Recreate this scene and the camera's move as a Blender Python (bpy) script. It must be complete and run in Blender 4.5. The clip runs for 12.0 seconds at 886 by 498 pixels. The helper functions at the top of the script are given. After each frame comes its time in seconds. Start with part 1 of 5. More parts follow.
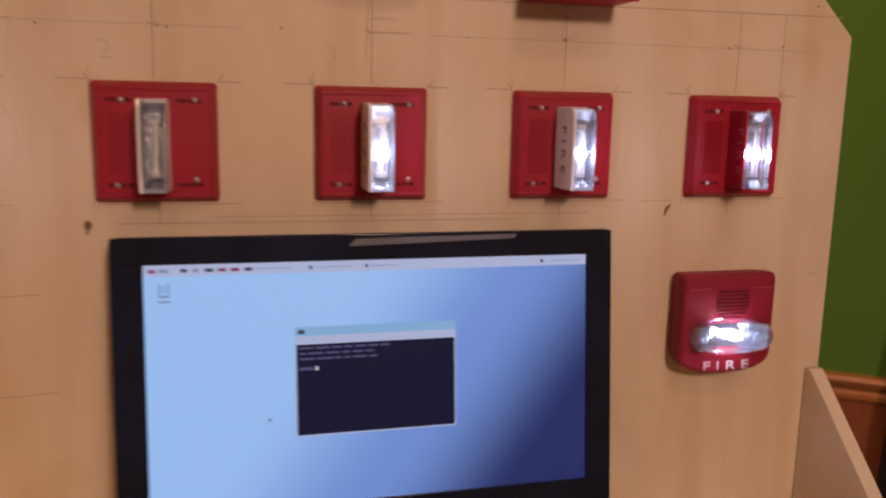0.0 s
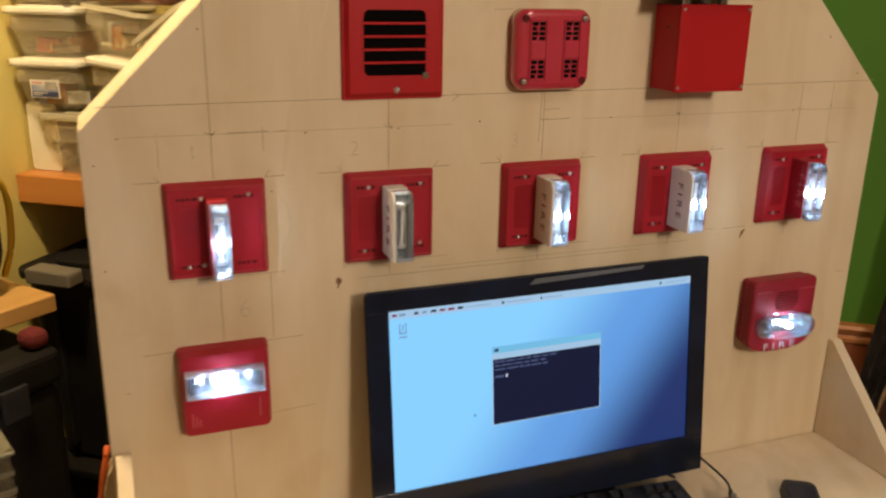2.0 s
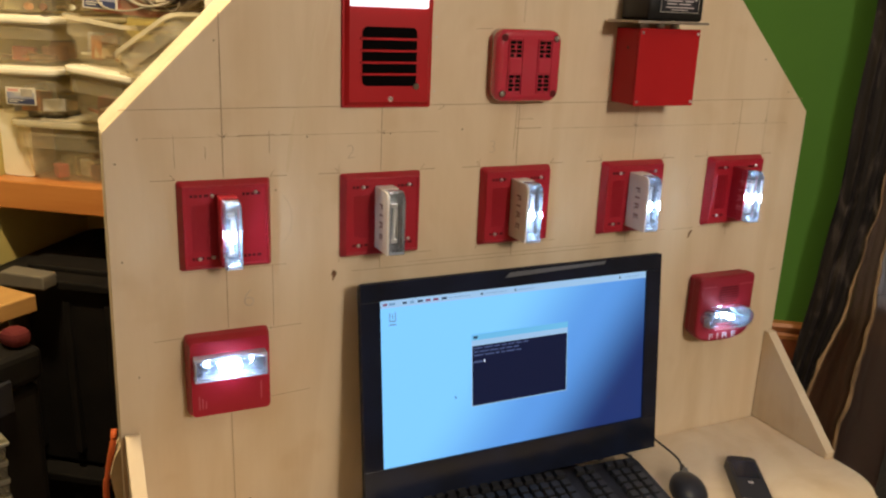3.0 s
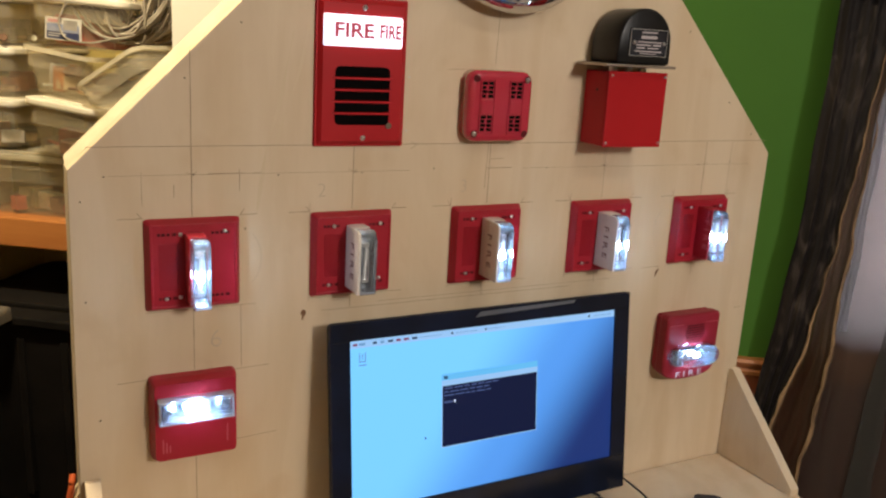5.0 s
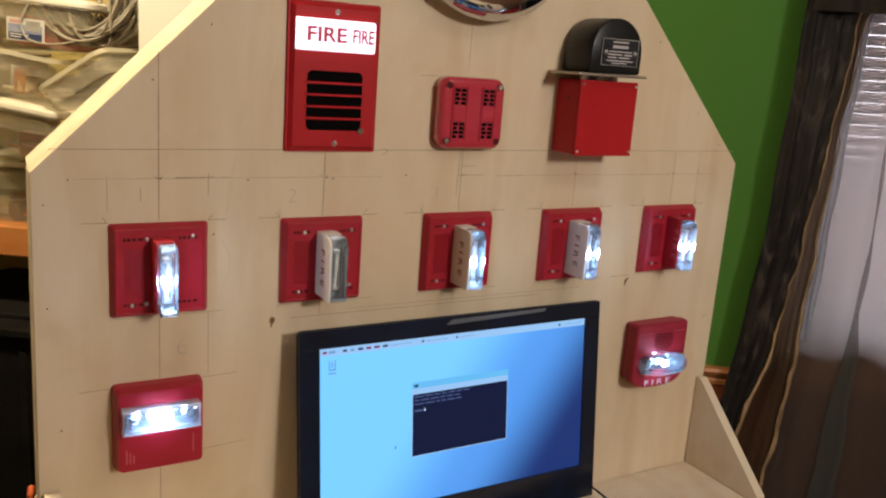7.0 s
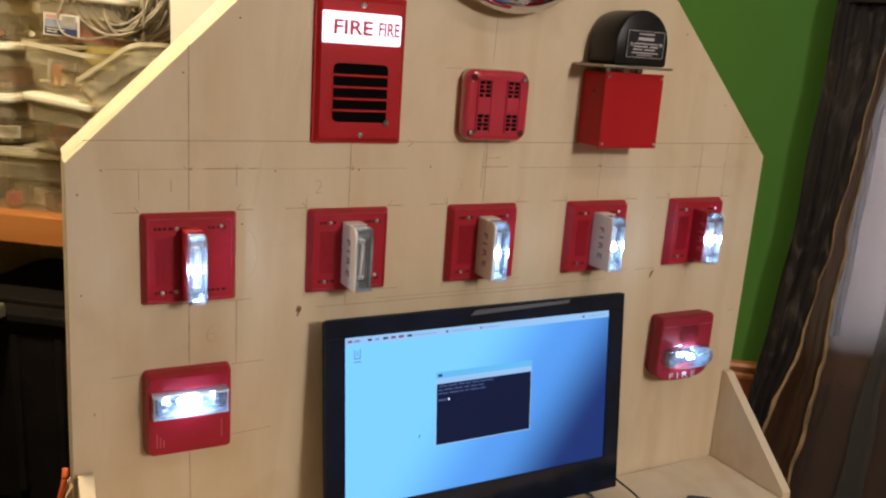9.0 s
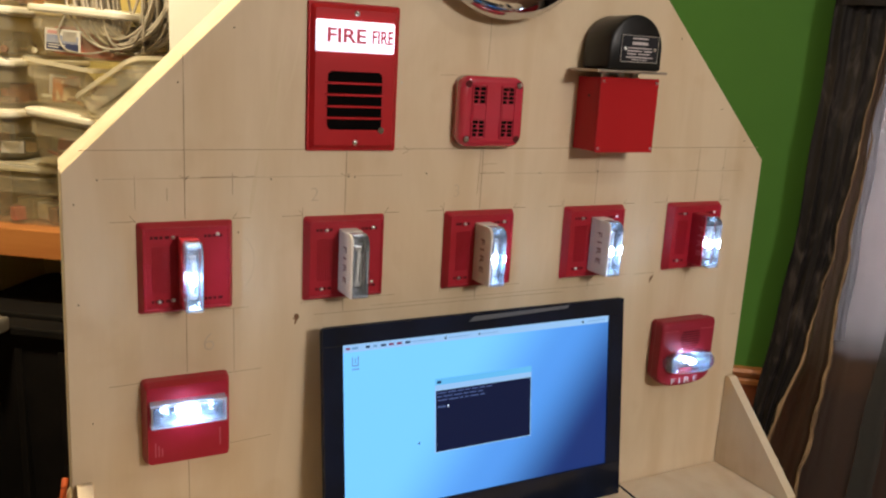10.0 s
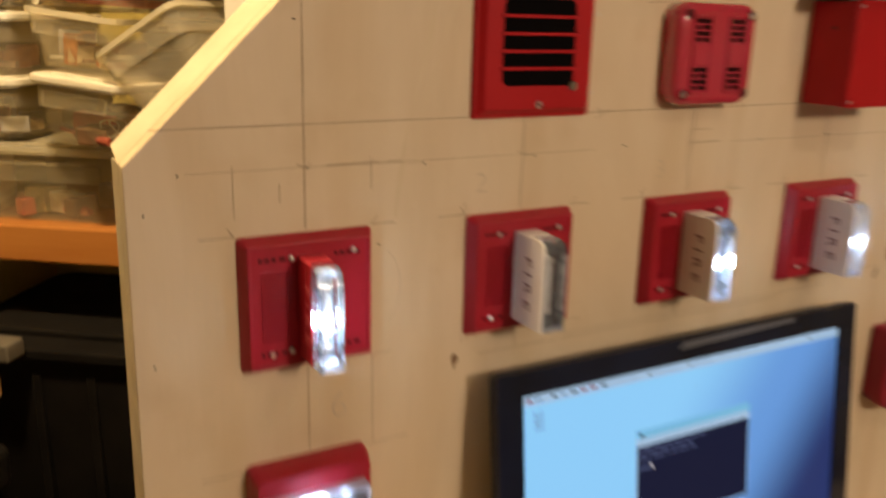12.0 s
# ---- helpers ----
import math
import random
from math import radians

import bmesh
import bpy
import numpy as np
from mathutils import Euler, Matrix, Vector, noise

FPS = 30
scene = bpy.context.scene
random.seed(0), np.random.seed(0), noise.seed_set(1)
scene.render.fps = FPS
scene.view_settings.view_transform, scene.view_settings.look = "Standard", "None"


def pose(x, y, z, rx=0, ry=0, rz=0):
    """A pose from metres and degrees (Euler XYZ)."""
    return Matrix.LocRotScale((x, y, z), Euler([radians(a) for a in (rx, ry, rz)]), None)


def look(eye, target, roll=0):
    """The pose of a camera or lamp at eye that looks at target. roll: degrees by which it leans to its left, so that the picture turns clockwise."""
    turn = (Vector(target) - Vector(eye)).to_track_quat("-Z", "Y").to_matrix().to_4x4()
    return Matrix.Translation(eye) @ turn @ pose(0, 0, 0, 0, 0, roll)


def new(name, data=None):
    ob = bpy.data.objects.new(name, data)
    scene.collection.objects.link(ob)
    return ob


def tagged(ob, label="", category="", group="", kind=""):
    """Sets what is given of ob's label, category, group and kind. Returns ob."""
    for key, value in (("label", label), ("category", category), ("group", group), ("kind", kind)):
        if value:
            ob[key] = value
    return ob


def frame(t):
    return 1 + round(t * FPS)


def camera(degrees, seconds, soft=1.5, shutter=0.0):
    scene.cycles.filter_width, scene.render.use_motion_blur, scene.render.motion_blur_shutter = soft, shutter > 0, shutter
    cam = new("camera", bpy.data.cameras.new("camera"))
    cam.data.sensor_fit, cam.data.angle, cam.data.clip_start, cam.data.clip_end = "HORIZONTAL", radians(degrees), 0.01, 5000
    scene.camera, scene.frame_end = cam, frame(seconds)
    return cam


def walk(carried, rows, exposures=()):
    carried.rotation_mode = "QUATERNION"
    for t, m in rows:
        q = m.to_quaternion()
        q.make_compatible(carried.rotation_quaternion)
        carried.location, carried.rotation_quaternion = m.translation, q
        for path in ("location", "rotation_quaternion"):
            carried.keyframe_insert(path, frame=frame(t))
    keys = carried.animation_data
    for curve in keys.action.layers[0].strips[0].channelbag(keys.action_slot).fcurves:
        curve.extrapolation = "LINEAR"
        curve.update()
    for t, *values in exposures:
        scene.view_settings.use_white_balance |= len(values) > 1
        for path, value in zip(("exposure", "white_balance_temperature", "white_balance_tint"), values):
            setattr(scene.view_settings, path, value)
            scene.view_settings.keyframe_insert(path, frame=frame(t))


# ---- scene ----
cam = camera(56.3, 12.0, soft=2.2, shutter=0.5)
PATH = [
    (0, (0.327, -0.824, 1.231), (0.818, 1.083, 0.883), 1.2),
    (0.5, (0.211, -0.866, 1.403), (0.753, 0.958, 0.786), 0.8),
    (1, (0.177, -0.843, 1.448), (0.737, 0.988, 0.872), -0.4),
    (1.5, (0.147, -0.849, 1.445), (0.703, 0.989, 0.886), 0.2),
    (2, (-0.019, -0.934, 1.453), (0.65, 0.853, 0.852), 0.9),
    (2.5, (-0.103, -0.984, 1.458), (0.648, 0.79, 0.92), 1.7),
    (3, (-0.121, -1.006, 1.453), (0.7, 0.731, 0.897), 2.3),
    (5, (-0.132, -0.991, 1.463), (0.783, 0.722, 0.981), 3.3),
    (5.5, (-0.133, -0.991, 1.465), (0.804, 0.715, 1.005), 3.5),
    (6, (-0.137, -0.986, 1.463), (0.823, 0.704, 0.99), 3.8),
    (6.5, (-0.137, -0.982, 1.455), (0.834, 0.702, 0.981), 3.9),
    (7, (-0.136, -0.981, 1.457), (0.854, 0.697, 1.004), 4.2),
    (9, (-0.135, -0.995, 1.455), (0.791, 0.714, 0.985), 4.0),
    (9.5, (-0.131, -0.999, 1.448), (0.814, 0.709, 1.012), 3.5),
    (10, (-0.122, -1.006, 1.447), (0.787, 0.72, 1.007), 3.1),
    (10.5, (-0.124, -0.996, 1.447), (0.795, 0.725, 1.004), 3.1),
    (11, (-0.147, -0.979, 1.45), (0.777, 0.73, 0.974), 3.0),
    (11.3, (-0.176, -0.971, 1.397), (0.749, 0.715, 0.848), 3.2),
    (11.5, (-0.18, -0.9, 1.401), (0.76, 0.772, 0.835), 2.6),
    (12, (-0.152, -0.613, 1.409), (0.769, 1.081, 0.878), 1.4),
]
EXPOSURES = [
    (0.0, -0.57, 7300, 48),
    (0.5, -0.72, 7200, 34),
    (1.0, -0.30, 6950, 22),
    (1.5, -0.28, 6700, 14),
    (2.5, -0.27, 6300, 12),
    (3.0, -0.28, 6020, 12),
    (5.0, -0.24, 5590, 12),
    (11.5, -0.24, 5560, 12),
    (12.0, -0.34, 6900, 17),
]
walk(cam, [(t, look(eye, target, roll)) for t, eye, target, roll in PATH], EXPOSURES)

# ---------------- world and lights ----------------
world = bpy.data.worlds.new("sky")
scene.world = world
world.use_nodes = True
wn = world.node_tree.nodes
sky = wn.new("ShaderNodeTexSky")
sky.sky_type = "NISHITA"
sky.sun_disc = False
sky.sun_elevation, sky.sun_rotation = radians(35), radians(60)
world.node_tree.links.new(sky.outputs["Color"], wn["Background"].inputs["Color"])
wn["Background"].inputs["Strength"].default_value = 0.08

ROOM_TURN = -36.0
RM = pose(0, 0, 0, 0, 0, ROOM_TURN)


def room(s, d, z, turn=0.0):
    """Pose at s along the back wall, d towards it, z up."""
    return RM @ pose(s, d, z, 0, 0, turn)


def lamp(name, m, power, color, size):
    data = bpy.data.lights.new(name, "AREA")
    data.shape, data.size, data.energy, data.color = "DISK", size, power, color
    ob = new(name, data)
    ob.matrix_world = m
    return ob


LAMP_A = Vector((0.84, -2.60, 2.12))
LAMP_B = Vector((-0.24, 0.16, 2.37))
FILL_C = Vector((0.75, -1.10, 2.37))
# Unseen main source: direction from cast shadows, distance and pendant form assumed.
lamp("pendant_lamp_source", look(LAMP_A, (0.45, 0.0, 1.20)), 39, (1.0, 0.85, 0.66), 0.34)
# Unseen lamp placed from how brightly the alcove is lit.
lamp("ceiling_light_source", pose(*LAMP_B), 37, (1.0, 0.77, 0.42), 0.16)
# Weak overhead fill, added to lift the desk and the board's top.
lamp("ceiling_light_source", pose(*FILL_C), 4.5, (1.0, 0.84, 0.62), 0.16)
lamp("window_daylight", RM @ pose(1.45, 1.11, 1.28, -90, 0, 0), 14.5, (1.0, 0.94, 0.92), 0.8)

# ---------------- materials ----------------


def mat(name, color, rough=0.5, metal=0.0, alt=None, scale=8.0, amount=0.5, bump=0.0, bump_scale=60.0, stretch=(1, 1, 1), spec=0.5, coat=0.0, speck=0.0):
    m = bpy.data.materials.new(name)
    m.use_nodes = True
    t = m.node_tree
    b = t.nodes["Principled BSDF"]
    b.inputs["Roughness"].default_value = rough
    b.inputs["Metallic"].default_value = metal
    b.inputs["Specular IOR Level"].default_value = spec
    b.inputs["Coat Weight"].default_value = coat
    tc = t.nodes.new("ShaderNodeTexCoord")
    mp = t.nodes.new("ShaderNodeMapping")
    mp.inputs["Scale"].default_value = stretch
    t.links.new(tc.outputs["Object"], mp.inputs["Vector"])
    n1 = t.nodes.new("ShaderNodeTexNoise")
    n1.inputs["Scale"].default_value, n1.inputs["Detail"].default_value = scale, 6
    n2 = t.nodes.new("ShaderNodeTexNoise")
    n2.inputs["Scale"].default_value, n2.inputs["Detail"].default_value = bump_scale, 4
    for n in (n1, n2):
        t.links.new(mp.outputs["Vector"], n.inputs["Vector"])
    alt = alt or tuple(c * 0.8 for c in color)
    ramp = t.nodes.new("ShaderNodeValToRGB")
    ramp.color_ramp.elements[0].position, ramp.color_ramp.elements[1].position = 0.5 - 0.5 * amount * 0.6, 0.5 + 0.5 * amount * 0.6
    ramp.color_ramp.elements[0].color, ramp.color_ramp.elements[1].color = (*alt, 1), (*color, 1)
    t.links.new(n1.outputs["Fac"], ramp.inputs["Fac"])
    mix = t.nodes.new("ShaderNodeMix")
    mix.data_type, mix.blend_type = "RGBA", "MULTIPLY"
    mix.inputs["Factor"].default_value = speck
    t.links.new(ramp.outputs["Color"], mix.inputs["A"])
    t.links.new(n2.outputs["Color"], mix.inputs["B"])
    t.links.new(mix.outputs["Result"], b.inputs["Base Color"])
    rr = t.nodes.new("ShaderNodeMapRange")
    rr.inputs["To Min"].default_value, rr.inputs["To Max"].default_value = max(0.02, rough - 0.06), min(1, rough + 0.06)
    t.links.new(n1.outputs["Fac"], rr.inputs["Value"])
    t.links.new(rr.outputs["Result"], b.inputs["Roughness"])
    if bump:
        bp = t.nodes.new("ShaderNodeBump")
        bp.inputs["Strength"].default_value, bp.inputs["Distance"].default_value = bump, 0.002
        t.links.new(n2.outputs["Fac"], bp.inputs["Height"])
        t.links.new(bp.outputs["Normal"], b.inputs["Normal"])
    return m


def glow(name, color, strength):
    m = bpy.data.materials.new(name)
    m.use_nodes = True
    b = m.node_tree.nodes["Principled BSDF"]
    b.inputs["Base Color"].default_value = (0.8, 0.8, 0.8, 1)
    b.inputs["Emission Color"].default_value = (*color, 1)
    b.inputs["Emission Strength"].default_value = strength
    return m


def clear(name, tint, body, see, rough=0.15):
    """Thin clear plastic: part see-through, part milky body with gloss."""
    m = bpy.data.materials.new(name)
    m.use_nodes = True
    t = m.node_tree
    b = t.nodes["Principled BSDF"]
    b.inputs["Base Color"].default_value = (*body, 1)
    b.inputs["Roughness"].default_value = rough
    tr = t.nodes.new("ShaderNodeBsdfTransparent")
    tr.inputs["Color"].default_value = (*tint, 1)
    ns = t.nodes.new("ShaderNodeTexNoise")
    ns.inputs["Scale"].default_value = 14
    mr = t.nodes.new("ShaderNodeMapRange")
    mr.inputs["To Min"].default_value, mr.inputs["To Max"].default_value = see - 0.04, see + 0.04
    t.links.new(ns.outputs["Fac"], mr.inputs["Value"])
    mx = t.nodes.new("ShaderNodeMixShader")
    t.links.new(mr.outputs["Result"], mx.inputs["Fac"])
    t.links.new(b.outputs["BSDF"], mx.inputs[1])
    t.links.new(tr.outputs["BSDF"], mx.inputs[2])
    t.links.new(mx.outputs["Shader"], t.nodes["Material Output"].inputs["Surface"])
    return m


def plywood():
    m = mat("birch_plywood", (0.685, 0.557, 0.379), 0.6, alt=(0.64, 0.507, 0.329), scale=3.4, amount=1.0, bump=0.05, bump_scale=90, stretch=(1.2, 1, 0.7))
    t = m.node_tree
    b = t.nodes["Principled BSDF"]
    src = b.inputs["Base Color"].links[0].from_socket
    tc = t.nodes.new("ShaderNodeTexCoord")
    mp = t.nodes.new("ShaderNodeMapping")
    mp.inputs["Scale"].default_value, mp.inputs["Rotation"].default_value = (2.6, 2.6, 0.7), (0, 0.22, 0)
    t.links.new(tc.outputs["Object"], mp.inputs["Vector"])
    wv = t.nodes.new("ShaderNodeTexNoise")
    wv.inputs["Scale"].default_value, wv.inputs["Detail"].default_value, wv.inputs["Distortion"].default_value = 3.0, 8, 2.4
    t.links.new(mp.outputs["Vector"], wv.inputs["Vector"])
    rp = t.nodes.new("ShaderNodeValToRGB")
    rp.color_ramp.elements[0].position, rp.color_ramp.elements[1].position = 0.36, 0.60
    rp.color_ramp.elements[0].color, rp.color_ramp.elements[1].color = (0.88, 0.83, 0.76, 1), (1, 1, 1, 1)
    t.links.new(wv.outputs["Fac"], rp.inputs["Fac"])
    mx = t.nodes.new("ShaderNodeMix")
    mx.data_type, mx.blend_type = "RGBA", "MULTIPLY"
    mx.inputs["Factor"].default_value = 0.5
    t.links.new(src, mx.inputs["A"])
    t.links.new(rp.outputs["Color"], mx.inputs["B"])
    st = t.nodes.new("ShaderNodeTexNoise")
    st.inputs["Scale"].default_value, st.inputs["Detail"].default_value = 11, 3
    t.links.new(tc.outputs["Object"], st.inputs["Vector"])
    sr = t.nodes.new("ShaderNodeValToRGB")
    sr.color_ramp.elements[0].position, sr.color_ramp.elements[1].position = 0.30, 0.42
    sr.color_ramp.elements[0].color, sr.color_ramp.elements[1].color = (0.88, 0.82, 0.74, 1), (1, 1, 1, 1)
    t.links.new(st.outputs["Fac"], sr.inputs["Fac"])
    m2 = t.nodes.new("ShaderNodeMix")
    m2.data_type, m2.blend_type = "RGBA", "MULTIPLY"
    m2.inputs["Factor"].default_value = 0.45
    t.links.new(mx.outputs["Result"], m2.inputs["A"])
    t.links.new(sr.outputs["Color"], m2.inputs["B"])
    fm = t.nodes.new("ShaderNodeMapping")
    fm.inputs["Scale"].default_value = (170, 170, 14)
    t.links.new(tc.outputs["Object"], fm.inputs["Vector"])
    fn = t.nodes.new("ShaderNodeTexNoise")
    fn.inputs["Scale"].default_value, fn.inputs["Detail"].default_value = 1.0, 5
    t.links.new(fm.outputs["Vector"], fn.inputs["Vector"])
    fr = t.nodes.new("ShaderNodeValToRGB")
    fr.color_ramp.elements[0].position, fr.color_ramp.elements[1].position = 0.30, 0.55
    fr.color_ramp.elements[0].color, fr.color_ramp.elements[1].color = (0.84, 0.80, 0.74, 1), (1, 1, 1, 1)
    t.links.new(fn.outputs["Fac"], fr.inputs["Fac"])
    m3 = t.nodes.new("ShaderNodeMix")
    m3.data_type, m3.blend_type = "RGBA", "MULTIPLY"
    m3.inputs["Factor"].default_value = 0.10
    t.links.new(m2.outputs["Result"], m3.inputs["A"])
    t.links.new(fr.outputs["Color"], m3.inputs["B"])
    gm = t.nodes.new("ShaderNodeMapping")
    gm.inputs["Scale"].default_value, gm.inputs["Rotation"].default_value = (1, 1, 0.22), (0, 0.10, 0)
    t.links.new(tc.outputs["Object"], gm.inputs["Vector"])
    gw = t.nodes.new("ShaderNodeTexWave")
    gw.inputs["Scale"].default_value, gw.inputs["Distortion"].default_value = 2.2, 9.0
    gw.inputs["Detail"].default_value, gw.inputs["Detail Scale"].default_value = 3, 1.3
    t.links.new(gm.outputs["Vector"], gw.inputs["Vector"])
    gr = t.nodes.new("ShaderNodeValToRGB")
    gr.color_ramp.elements[0].position, gr.color_ramp.elements[1].position = 0.0, 0.22
    gr.color_ramp.elements[0].color, gr.color_ramp.elements[1].color = (0.86, 0.79, 0.68, 1), (1, 1, 1, 1)
    t.links.new(gw.outputs["Fac"], gr.inputs["Fac"])
    m4 = t.nodes.new("ShaderNodeMix")
    m4.data_type, m4.blend_type = "RGBA", "MULTIPLY"
    m4.inputs["Factor"].default_value = 0.38
    t.links.new(m3.outputs["Result"], m4.inputs["A"])
    t.links.new(gr.outputs["Color"], m4.inputs["B"])
    t.links.new(m4.outputs["Result"], b.inputs["Base Color"])
    return m


PLY = plywood()
PLY_EDGE = mat("plywood_edge", (0.63, 0.50, 0.30), 0.7, alt=(0.53, 0.41, 0.24), scale=30, stretch=(1, 30, 1), bump=0.1)
RED = mat("red_plastic", (0.36, 0.012, 0.028), 0.42, spec=0.35, alt=(0.32, 0.010, 0.018), scale=20, bump=0.01, bump_scale=150)
RED_MATTE = mat("matte_crimson_plastic", (0.27, 0.014, 0.026), 0.5, spec=0.3, alt=(0.24, 0.012, 0.022), scale=20, bump=0.02, bump_scale=200)
RED_GLOSS = mat("glossy_red_casting", (0.45, 0.022, 0.052), 0.24, alt=(0.44, 0.016, 0.036), scale=12, coat=1.0, spec=0.7)
RED_METAL = mat("red_painted_steel", (0.40, 0.012, 0.014), 0.44, spec=0.16, alt=(0.37, 0.010, 0.012), scale=14, bump=0.012, bump_scale=120)
# Two dark reds stand in for shade inside the moulded recesses.
RED_DARK = mat("red_moulded_recess", (0.09, 0.005, 0.008), 0.6, spec=0.2)
DARK_RED = mat("dark_red_recess", (0.09, 0.005, 0.008), 0.7, spec=0.2)
BLACK = mat("black_plastic", (0.020, 0.020, 0.025), 0.42, alt=(0.015, 0.015, 0.019), scale=30, spec=0.25)
# Black tinted blue, standing for the screen's glow over the bezel.
GLOSS_BLACK = mat("gloss_black_bezel", (0.011, 0.016, 0.038), 0.16, alt=(0.009, 0.011, 0.020), scale=10, spec=0.28)
PLATE_STEEL = mat("dull_steel", (0.42, 0.36, 0.30), 0.45, 1.0, alt=(0.34, 0.29, 0.24), scale=25)
BLACK_PAINT = mat("black_enamel", (0.014, 0.012, 0.012), 0.34, alt=(0.006, 0.006, 0.006), scale=25, bump=0.02, spec=0.35)
STEEL = mat("zinc_steel", (0.80, 0.78, 0.75), 0.36, 1.0, alt=(0.7, 0.68, 0.65), scale=40)
CHROME = mat("chrome", (0.66, 0.67, 0.70), 0.07, 1.0, alt=(0.60, 0.61, 0.64), scale=5)
SILVER = mat("silver_reflector", (0.60, 0.64, 0.70), 0.20, 1.0, alt=(0.40, 0.43, 0.48), scale=90, bump=0.9, bump_scale=160)
WHITE_PL = mat("off_white_plastic", (0.74, 0.70, 0.64), 0.45, alt=(0.70, 0.66, 0.60), scale=20)
INK_WHITE = mat("white_print", (0.58, 0.52, 0.52), 0.6)
INK_GREY = mat("grey_brown_print", (0.26, 0.17, 0.15), 0.6)
INK_PINK = mat("faint_relief_print", (0.50, 0.08, 0.10), 0.5)
PENCIL = mat("pencil_graphite", (0.24, 0.155, 0.085), 0.6, alt=(0.44, 0.32, 0.20), scale=60, amount=0.8)
PENCIL_FAINT = mat("faint_pencil", (0.43, 0.33, 0.23), 0.6, alt=(0.56, 0.45, 0.31), scale=60, amount=0.8)
# Dark brown of thin pieces that stand for shade in holes and seams.
HOLE = mat("dark_screw_hole", (0.05, 0.03, 0.02), 0.9)
KNOT = mat("brown_wood_knot", (0.22, 0.11, 0.045), 0.7, alt=(0.13, 0.06, 0.025), scale=60)


def lens_plastic(name, frost):
    """Clear moulded plastic; frost is the share that scatters light through."""
    m = bpy.data.materials.new(name)
    m.use_nodes = True
    t = m.node_tree
    g = t.nodes.new("ShaderNodeBsdfGlossy")
    g.inputs["Roughness"].default_value = 0.06
    tr = t.nodes.new("ShaderNodeBsdfTransparent")
    tr.inputs["Color"].default_value = (0.93, 0.95, 0.97, 1)
    fr = t.nodes.new("ShaderNodeFresnel")
    fr.inputs["IOR"].default_value = 1.55
    ns = t.nodes.new("ShaderNodeTexNoise")
    ns.inputs["Scale"].default_value = 160
    bp = t.nodes.new("ShaderNodeBump")
    bp.inputs["Strength"].default_value, bp.inputs["Distance"].default_value = 0.18, 0.002
    tc = t.nodes.new("ShaderNodeTexCoord")
    t.links.new(tc.outputs["Object"], ns.inputs["Vector"])
    t.links.new(ns.outputs["Fac"], bp.inputs["Height"])
    t.links.new(bp.outputs["Normal"], g.inputs["Normal"])
    t.links.new(bp.outputs["Normal"], fr.inputs["Normal"])
    ad = t.nodes.new("ShaderNodeMath")
    ad.operation, ad.use_clamp = "MULTIPLY_ADD", True
    ad.inputs[1].default_value, ad.inputs[2].default_value = 1.3, 0.04
    t.links.new(fr.outputs["Fac"], ad.inputs[0])
    mx = t.nodes.new("ShaderNodeMixShader")
    t.links.new(ad.outputs[0], mx.inputs["Fac"])
    tl = t.nodes.new("ShaderNodeBsdfTranslucent")
    tl.inputs["Color"].default_value = (0.55, 0.76, 1.0, 1)
    df = t.nodes.new("ShaderNodeBsdfDiffuse")
    df.inputs["Color"].default_value = (0.70, 0.76, 0.84, 1)
    half, haze = t.nodes.new("ShaderNodeMixShader"), t.nodes.new("ShaderNodeMixShader")
    half.inputs["Fac"].default_value, haze.inputs["Fac"].default_value = 0.4, frost
    t.links.new(tl.outputs["BSDF"], half.inputs[1])
    t.links.new(df.outputs["BSDF"], half.inputs[2])
    t.links.new(tr.outputs["BSDF"], haze.inputs[1])
    t.links.new(half.outputs["Shader"], haze.inputs[2])
    t.links.new(haze.outputs["Shader"], mx.inputs[1])
    t.links.new(g.outputs["BSDF"], mx.inputs[2])
    t.links.new(mx.outputs["Shader"], t.nodes["Material Output"].inputs["Surface"])
    return m


LENS = lens_plastic("clear_lens", 0.07)
# Hazier copy for lit strobes; the flash's halo is put into the plastic.
LENS_HAZE = lens_plastic("prismatic_lens", 0.085)
MILKY = clear("milky_lens_rim", (0.9, 0.93, 1.0), (0.66, 0.69, 0.74), 0.58, 0.12)
LIT = glow("strobe_light", (0.60, 0.79, 1.0), 200.0)
LIT_BAR = glow("strobe_bar_light", (0.60, 0.79, 1.0), 155.0)
LIT_DOME = glow("strobe_dome_light", (0.60, 0.79, 1.0), 200.0)
SIGN_LIT = glow("lit_sign_lens", (1.0, 0.90, 0.95), 1.7)
SIGN_RED = glow("backlit_red_letter", (0.42, 0.045, 0.065), 0.8)
SIGN_RED.node_tree.nodes["Principled BSDF"].inputs["Base Color"].default_value = (0.25, 0.02, 0.03, 1)
# Near-black sheets take the place of shade in slots and grille.
VOID = mat("black_slot", (0.004, 0.003, 0.003), 0.9, spec=0.03)
TUBE = mat("flash_tube_glass", (0.80, 0.78, 0.74), 0.15)
GREEN = mat("green_wall_paint", (0.062, 0.156, 0.022), 0.7, alt=(0.056, 0.140, 0.019), scale=3, bump=0.12, bump_scale=180, spec=0.12)
CREAM = mat("cream_wall_paint", (0.72, 0.59, 0.20), 0.6, alt=(0.67, 0.54, 0.17), scale=3, bump=0.12, bump_scale=160)
POST = mat("white_wall_paint", (0.86, 0.83, 0.75), 0.55, alt=(0.77, 0.73, 0.62), scale=4, bump=0.1, bump_scale=150)
